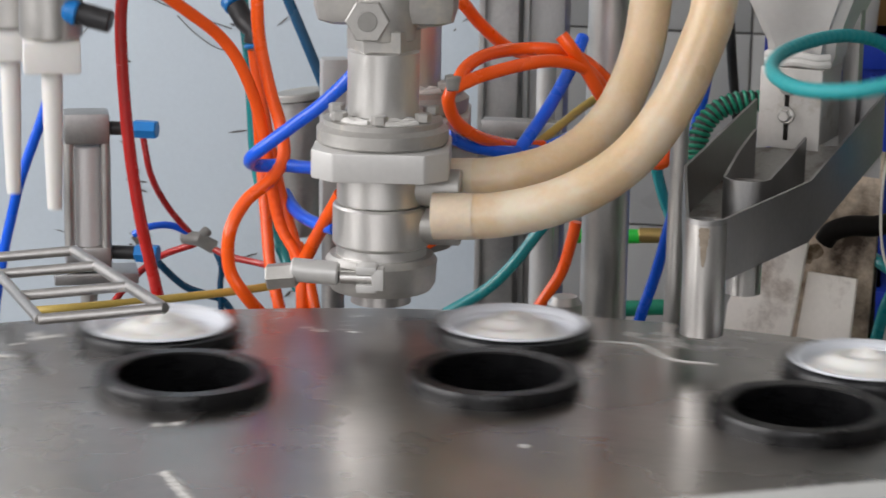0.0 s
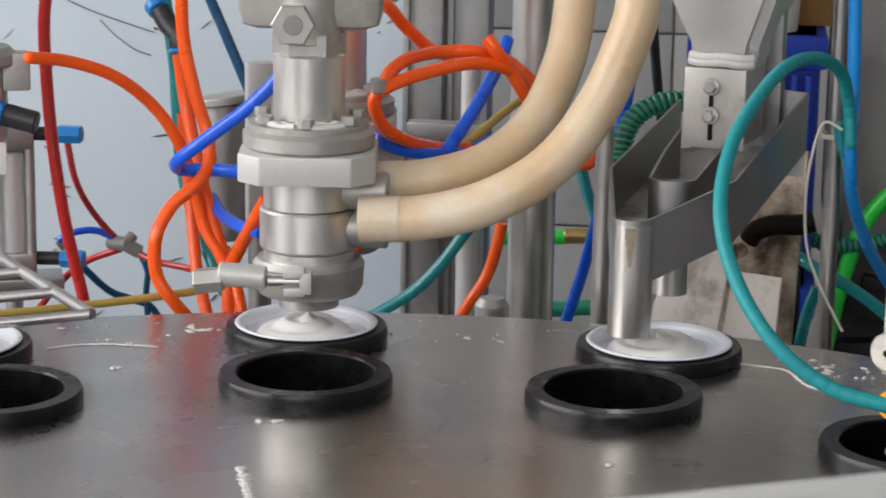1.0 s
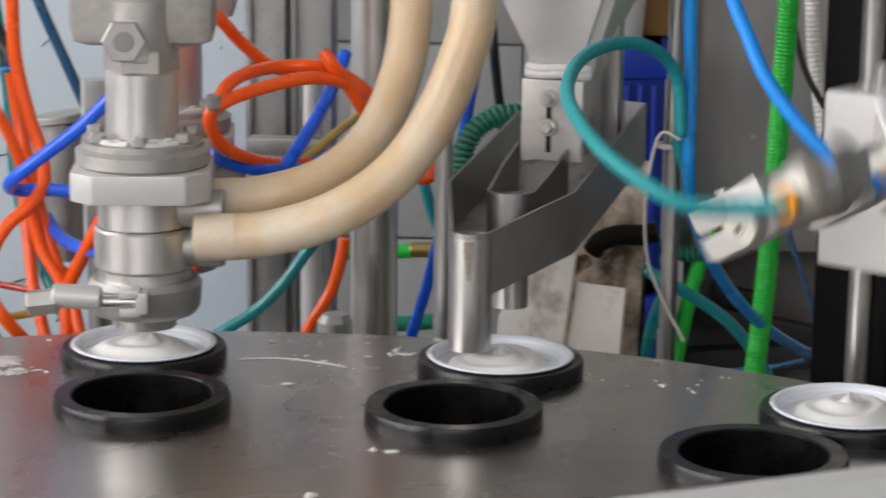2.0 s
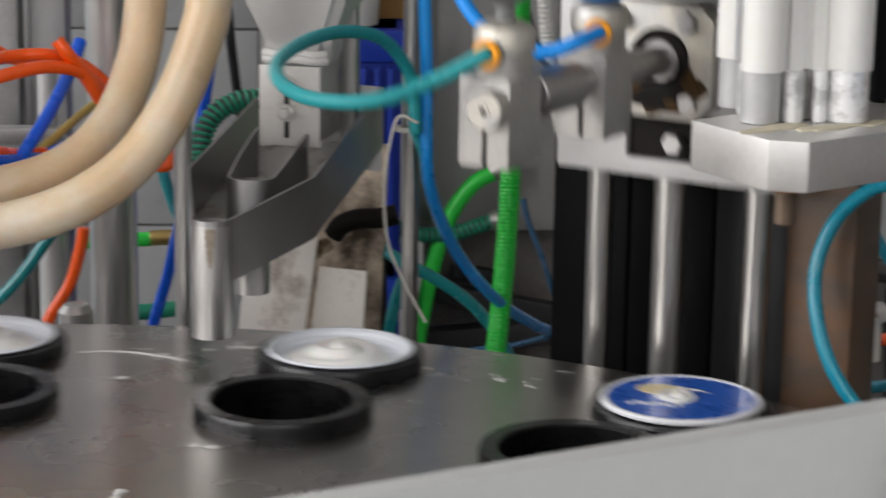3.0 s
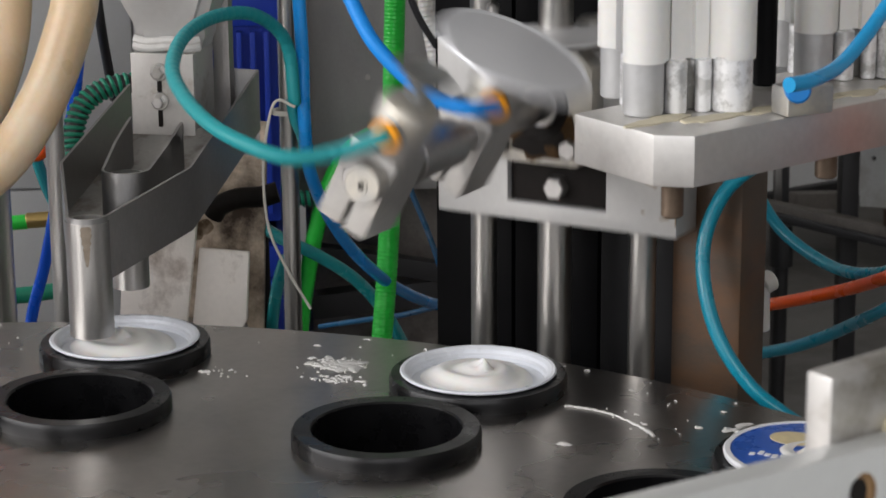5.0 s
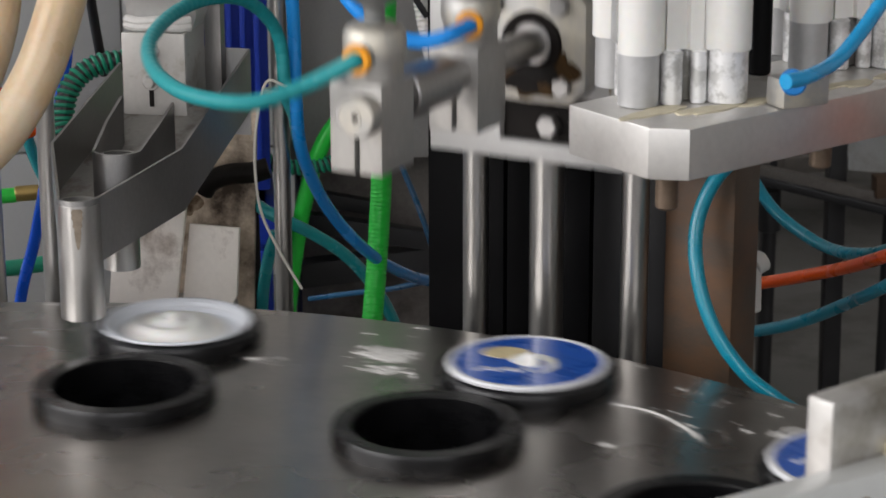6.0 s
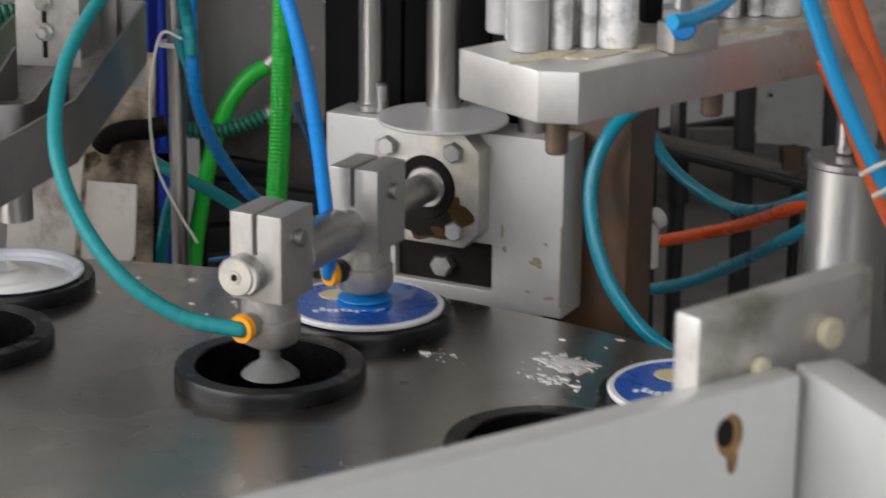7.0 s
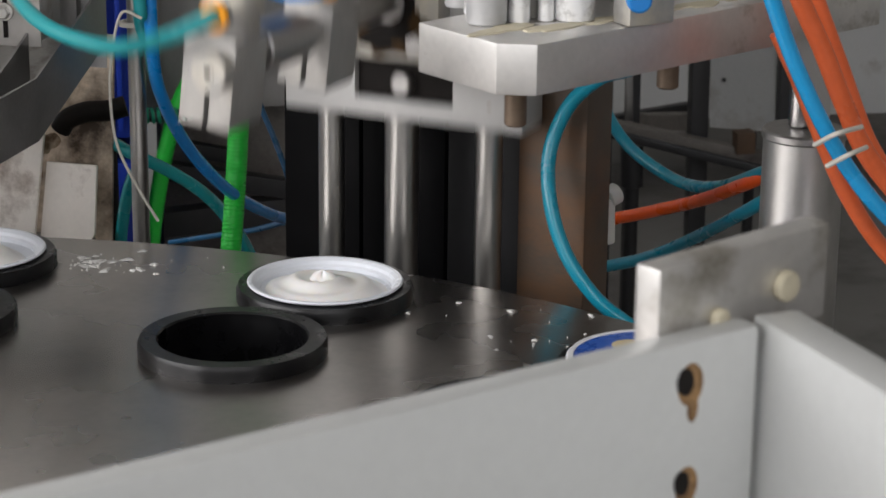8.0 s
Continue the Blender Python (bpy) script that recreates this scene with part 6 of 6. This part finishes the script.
# ---------------- fittings on the tubes ----------------
def fittings():
    f = thing("tube_splitter", "grey plastic tee fitting joining thin tubes", "fitting")
    a = [(0.0066, 0.8915, -0.0212), (0.0169, 0.8825, -0.0211), (0.0276, 0.8839, -0.0278), (0.0238, 0.8853, -0.0148)]
    part("body", sweep(bmesh.new(), [Vector(q) for q in a[:3]], 0.0052), GREY_FIT, f)
    part("branch", rod(bmesh.new(), a[1], a[3], 0.004), GREY_FIT, f)
    f = thing("push_fitting", "black elbow fitting with blue release rings", "fitting")
    a = [(0.0266, 0.7087, 0.1725), (0.0311, 0.7017, 0.1636), (0.0367, 0.6943, 0.1584), (0.0366, 0.6943, 0.1511), (0.0373, 0.6941, 0.1482), (0.0237, 0.7150, 0.1764)]
    part("body", sweep(bmesh.new(), [Vector(q) for q in a[:4]], 0.0068), BLACK, f)
    part("ring", rod(bmesh.new(), a[3], a[4], 0.0072), BLUE_CAP, f, "blue ring")
    part("ring", rod(bmesh.new(), a[0], a[5], 0.0078), BLUE_CAP, f, "blue ring")
    f = thing("tube_joint", "small grey joint under the loop of orange tubes", "fitting")
    a = [(0.1368, 0.5461, 0.1518), (0.1376, 0.5459, 0.1435)]
    part("body", rod(bmesh.new(), a[0], a[1], 0.0046), GREY_FIT, f)
    f = thing("valve_knob", "steel dome nut behind the turntable", "fitting")
    a = [(0.2368, 0.6587, -0.0242), (0.2366, 0.6588, -0.0139)]
    m_, d_ = between(a[0], a[1])
    part("dome", lathe(bmesh.new(), [(0, -0.4), (0.010, -0.4), (0.0115, 0), (0.0115, d_ * 0.6), (0.008, d_ * 1.05), (0, d_ * 1.2)], 28, m_), STEEL, f)
    f = thing("tee_block", "blocky grey valve manifold behind the filling valves", "manifold")
    a = [(0.0910, 0.8821, 0.0823), (0.0904, 0.8823, -0.0187)]
    part("body", rod(bmesh.new(), a[0], a[1], 0.016), STEEL_DULL, f, "grey steel cylinder")
    part("cap", rod(bmesh.new(), [(0.0910, 0.8821, 0.0814)][0], [(0.0902, 0.8824, 0.0872)][0], 0.020), CAST, f, "crusted cap")
    p = [(0.0981, 0.7624, 0.1179)][0]
    part("block", box(bmesh.new(), p[0] - 0.009, p[0] + 0.009, p[1] - 0.008, p[1] + 0.008, p[2] - 0.10, p[2] + 0.012, 0.002), ALU_BRIGHT, f, "pale block")
    part("stem", rod(bmesh.new(), (p[0], p[1], FLOOR), (p[0], p[1], p[2] - 0.10), 0.008), STEEL_DULL, f)
    f = thing("rail_bracket", "grey steel clamp bracket on the frame leg", "bracket")
    a = [(0.2516, 0.8662, 0.0603), (0.2945, 0.8506, 0.0684), (0.2733, 0.8796, -0.0159), (0.2745, 0.8791, -0.0860)]
    part("arm", box(bmesh.new(), -0.028, 0.028, -0.008, 0.008, -0.006, 0.006, 0.001, Matrix.Translation(a[0]) @ Matrix.Rotation(radians(-20), 4, 'Z')), STEEL_DULL, f)
    part("rod", rod(bmesh.new(), a[2], (a[2][0], a[2][1], a[2][2] + 0.12), 0.007), ALU_BRIGHT, f, "pale upright")
    part("base", rod(bmesh.new(), (a[3][0], a[3][1], FLOOR), a[2], 0.009), ALU, f)


fittings()



# ---------------- movement ----------------
PERIOD = 1.52


def ease(table, x):
    """Value at x of a table of (x, value), with smooth joins."""
    if x <= table[0][0]:
        return table[0][1]
    for (a, u), (b, v) in zip(table, table[1:]):
        if x <= b:
            f = (x - a) / (b - a)
            return u + (v - u) * f
    return table[-1][1]


INDEX = ((0.0, 0.0), (0.07, 0.15), (0.17, 0.42), (0.27, 0.71), (0.37, 0.91), (0.46, 1.0))
LIFT = ((-0.20, 0.0), (-0.10, 0.006), (0.0, 0.036), (0.10, 0.070), (0.2, 0.101), (0.36, 0.147), (0.5, 0.152), (0.62, 0.128), (0.70, 0.091), (0.79, 0.070), (0.88, 0.046), (0.98, 0.010), (1.05, 0.0))
FLIP = ((-0.13, 0.0), (-0.07, 28.0), (0.0, 88.0), (0.07, 145.0), (0.14, 170.0), (0.22, 180.0), (0.66, 180.0), (0.71, 172.0), (0.76, 140.0), (0.82, 85.0), (0.87, 40.0), (0.92, 8.0), (0.97, 0.0))


DROP = ((0.0, 0.0), (0.07, 0.08), (0.17, 0.36), (0.27, 0.72), (0.42, 1.0), (1.02, 1.0), (1.15, 0.6), (1.28, 0.1), (1.34, 0.0))
PUSH = ((-0.17, 0.0), (-0.10, 0.28), (0.0, 0.86), (0.08, 1.0), (0.43, 1.0), (0.50, 0.62), (0.60, 0.25), (0.72, 0.0))


def head_drop(t):
    """Share of its stroke by which the dosing head is down."""
    return ease(DROP, (t - 0.25) % PERIOD)


def push(t):
    """Share of its stroke by which the block in the guard is out."""
    return ease(PUSH, (t - 1.22 + 0.4) % PERIOD - 0.4)


def push_pose(p):
    """The block draws back along the guard, then sinks."""
    return pose(0.2155 - 0.080 * (1 - p), -0.3250 - 0.006 * (1 - p), 0.1965 - 0.060 * max(0.0, 0.62 - p) / 0.62, 0, 0, -59.7)


def turns(t):
    """Stations passed since the dwell that ends at 1.4 s."""
    k = math.floor((t - 1.364) / PERIOD)
    return k + ease(INDEX, t - 1.364 - k * PERIOD)


def arm_state(t):
    """Lift in metres and flip in degrees of the lidding arm."""
    k = math.floor((t - 1.22 + 0.3) / PERIOD)
    x = t - 1.22 - k * PERIOD
    return ease(LIFT, x), ease(FLIP, x)


def arm_world(t):
    z, a = arm_state(t)
    return LID_FRAME @ Matrix.Translation((0, 0, z)), Matrix.Translation((0, 0, 0.062)) @ Matrix.Rotation(radians(-a), 4, 'X')


TIMES = [i / FPS for i in range(8 * FPS + 1)]


# ---------------- tubes that follow the lidding arm ----------------
NPIECE = 54
TEAL_DOWN = [(0.3062, 0.1865, 0.0594), (0.2874, 0.2147, 0.0597), (0.2695, 0.2424, 0.0735), (0.2621, 0.2771, 0.0952), (0.2646, 0.3081, 0.1197), (0.2820, 0.3443, 0.1438), (0.3076, 0.3776, 0.1638), (0.3369, 0.4095, 0.1766), (0.3673, 0.4410, 0.1758), (0.3912, 0.4642, 0.1640), (0.4040, 0.4808, 0.1426), (0.4064, 0.4800, 0.1191)]
TEAL_UP = [(0.3061, 0.1866, 0.2333), (0.2893, 0.2145, 0.2176), (0.2694, 0.2329, 0.2048), (0.2541, 0.2599, 0.1968), (0.2463, 0.2947, 0.1928), (0.2502, 0.3357, 0.1925), (0.2728, 0.3807, 0.1925), (0.3107, 0.4199, 0.1914), (0.3461, 0.4492, 0.1866), (0.376, 0.47, 0.1739), (0.3969, 0.4834, 0.1462), (0.3997, 0.4824, 0.1158)]
TEAL_MID = [(0.3189, 0.1819, 0.1645), (0.3094, 0.2072, 0.1553), (0.293, 0.2243, 0.1526), (0.2841, 0.249, 0.157), (0.28, 0.2823, 0.1624), (0.282, 0.3241, 0.1698), (0.2889, 0.3643, 0.1781), (0.3108, 0.4092, 0.1868), (0.3445, 0.4498, 0.1894), (0.3751, 0.4703, 0.1846), (0.3981, 0.483, 0.166), (0.4018, 0.4816, 0.1317)]
BLUE_DOWN = [(0.3949, 0.2606, 0.0527), (0.3942, 0.2609, 0.0646), (0.3954, 0.2711, 0.0853), (0.3958, 0.2816, 0.1091), (0.3948, 0.2926, 0.1359), (0.3925, 0.3041, 0.1629), (0.3889, 0.3160, 0.1898), (0.3826, 0.3290, 0.2197), (0.3726, 0.3433, 0.2608)]
BLUE_UP = [(0.3874, 0.2634, 0.2100), (0.3809, 0.2657, 0.2115), (0.3760, 0.2782, 0.2082), (0.3703, 0.2909, 0.2096), (0.3634, 0.3040, 0.2159), (0.3583, 0.3165, 0.2231), (0.3531, 0.3291, 0.2319), (0.3506, 0.3406, 0.2450)] + [(0.3726, 0.3433, 0.2608)]
ORANGE_LOW = [(-0.0606, 0.6180, 0.1572), (-0.0381, 0.6311, 0.1527), (-0.0102, 0.6422, 0.1418), (0.0132, 0.6550, 0.1227), (0.0287, 0.6600, 0.1017), (0.0405, 0.6663, 0.0730), (0.0478, 0.6637, 0.0403), (0.0587, 0.6491, 0.0176), (0.0596, 0.6381, -0.0129), (0.0594, 0.6382, -0.0426)]
ORANGE_HIGH = [(-0.0590, 0.6174, 0.2257), (-0.0384, 0.6312, 0.2073), (-0.0139, 0.6436, 0.1869), (0.0113, 0.6557, 0.1659), (0.0265, 0.6608, 0.1420), (0.0388, 0.6669, 0.1031), (0.0482, 0.6635, 0.0432), (0.0594, 0.6488, 0.0187), (0.0606, 0.6377, -0.0118), (0.0607, 0.6377, -0.0415)]


def arm_line(down, up, tip, t):
    """Centre line of a tube at t: its foot rides on a fitting of the arm, or on the dosing head."""
    z, _ = arm_state(t)
    w = min(1.0, z / 0.150) if tip else 1.0 - head_drop(t)
    pts = [Vector(a).lerp(Vector(b), w) for a, b in zip(down, up)]
    if down is TEAL_DOWN:
        pts = [Vector(a).lerp(Vector(b), 2 * w) if w < 0.5 else Vector(b).lerp(Vector(c), 2 * w - 1) for a, b, c in zip(down, TEAL_MID, up)]
    m0, m1 = arm_world(t)
    foot = m0 @ m1 @ Vector(tip) if tip else pts[0]
    d0 = foot - pts[0]
    for i in range(5):
        pts[i] = pts[i] + d0 * (1 - i / 5) ** 1.3
    line = spline(pts, 8)
    run = [0.0]
    for a, b in zip(line, line[1:]):
        run.append(run[-1] + (b - a).length)
    out = []
    for k in range(NPIECE + 1):
        s = run[-1] * k / NPIECE
        i = max(j for j in range(len(run) - 1) if run[j] <= s + 1e-9)
        f = (s - run[i]) / max(run[i + 1] - run[i], 1e-9)
        out.append(line[i].lerp(line[i + 1], min(f, 1.0)))
    return out


def piece_pose(a, b):
    d = (b - a).normalized()
    side = d.cross(Vector((0.35, 0.9, 0.2))).normalized()
    return Matrix.Translation((a + b) / 2) @ Matrix((side, d.cross(side), d)).transposed().to_4x4()


def arm_tube(name, down, up, tip, material, label):
    tube = thing(name, label, "hose", "tubes of the lidding arm")
    lines = [arm_line(down, up, tip, t) for t in TIMES]
    length = max((b - a).length for ln in lines for a, b in zip(ln, ln[1:]))
    me = {}
    pieces = []
    h = length / 2
    for k in range(NPIECE):
        if k < 2:
            b = bmesh.new()
            r = 0.0038 - 0.00002 * k
            lathe(b, [(0, -h - r), (r * 0.5, -h - r * 0.87), (r * 0.87, -h - r * 0.5), (r, -h), (r, h), (r * 0.87, h + r * 0.5), (r * 0.5, h + r * 0.87), (0, h + r)], 28)
            q = part("tube_piece", b, material, tube)
            me[k] = q.data
        else:
            q = new("tube_piece", me[k % 2])
            q.parent = tube
        pieces.append(q)
    return pieces, lines

ARM_TUBES = [
    arm_tube("vacuum_tube", TEAL_DOWN, TEAL_UP, (R_IN - 0.0235, 0.0028, -0.026), mat("soft_teal_tube", (0.014, 0.27, 0.29), 0.5, vary=0.03, spec=0.35), "teal vacuum tube of the lidding arm"),
    arm_tube("head_tube", ORANGE_LOW, ORANGE_HIGH, None, mat("soft_orange_tube", (0.95, 0.105, 0.006), 0.45, vary=0.03, spec=0.35), "orange tube of the dosing head"),
    arm_tube("vacuum_tube", BLUE_DOWN, BLUE_UP, (R_OUT - 0.021, 0.010, -0.026), mat("soft_sky_blue_tube", (0.008, 0.25, 0.74), 0.5, vary=0.03, spec=0.35), "sky blue vacuum tube of the lidding arm"),
]


def motions():
    walk(TURNTABLE, [(t, Matrix.Rotation(radians(-STEP * turns(t)), 4, 'Z')) for t in TIMES])
    for j, c in CUPS.items():
        walk(c, [(t, Matrix.Rotation(radians(-STEP * turns(t)), 4, 'Z') @ Matrix.Translation(station(j, R_OUT)) @ Matrix.Rotation(radians(37 * j), 4, 'Z')) for t in TIMES])
    walk(DOSING, [(t, Matrix.Translation((0, 0, -0.069 * head_drop(t)))) for t in TIMES])
    walk(PUSHER, [(t, push_pose(push(t))) for t in TIMES])
    walk(CARRIAGE, [(t, arm_world(t)[0]) for t in TIMES])
    walk(ARM, [(t, arm_world(t)[1]) for t in TIMES])
    grip = Matrix.Translation((R_OUT, 0, -0.0468))
    for j, lid in LIDS.items():
        # the cup j reaches the lidding station when turns = 2 - j, and the lid is let go just before the arm rises
        arrive = 1.22 + (2 - j) * PERIOD
        drop, take = arrive - 0.12, arrive - PERIOD + 0.45
        rows = []
        for t in TIMES:
            if j > 2 or t >= drop:
                rows.append((t, Matrix.Rotation(radians(-STEP * turns(t)), 4, 'Z') @ Matrix.Translation(station(j, R_OUT)) @ Matrix.Rotation(radians(FIRST - 2 * STEP + STEP * (2 - j)), 4, 'Z')
                             @ Matrix.Translation((0, 0, 0.0152))))
            else:
                m0, m1 = arm_world(max(t, take))
                rows.append((t, m0 @ m1 @ grip))
        walk(lid, rows)
    for pieces, lines in ARM_TUBES:
        for k, q in enumerate(pieces):
            walk(q, [(t, piece_pose(ln[k], ln[k + 1])) for t, ln in zip(TIMES, lines)])


motions()
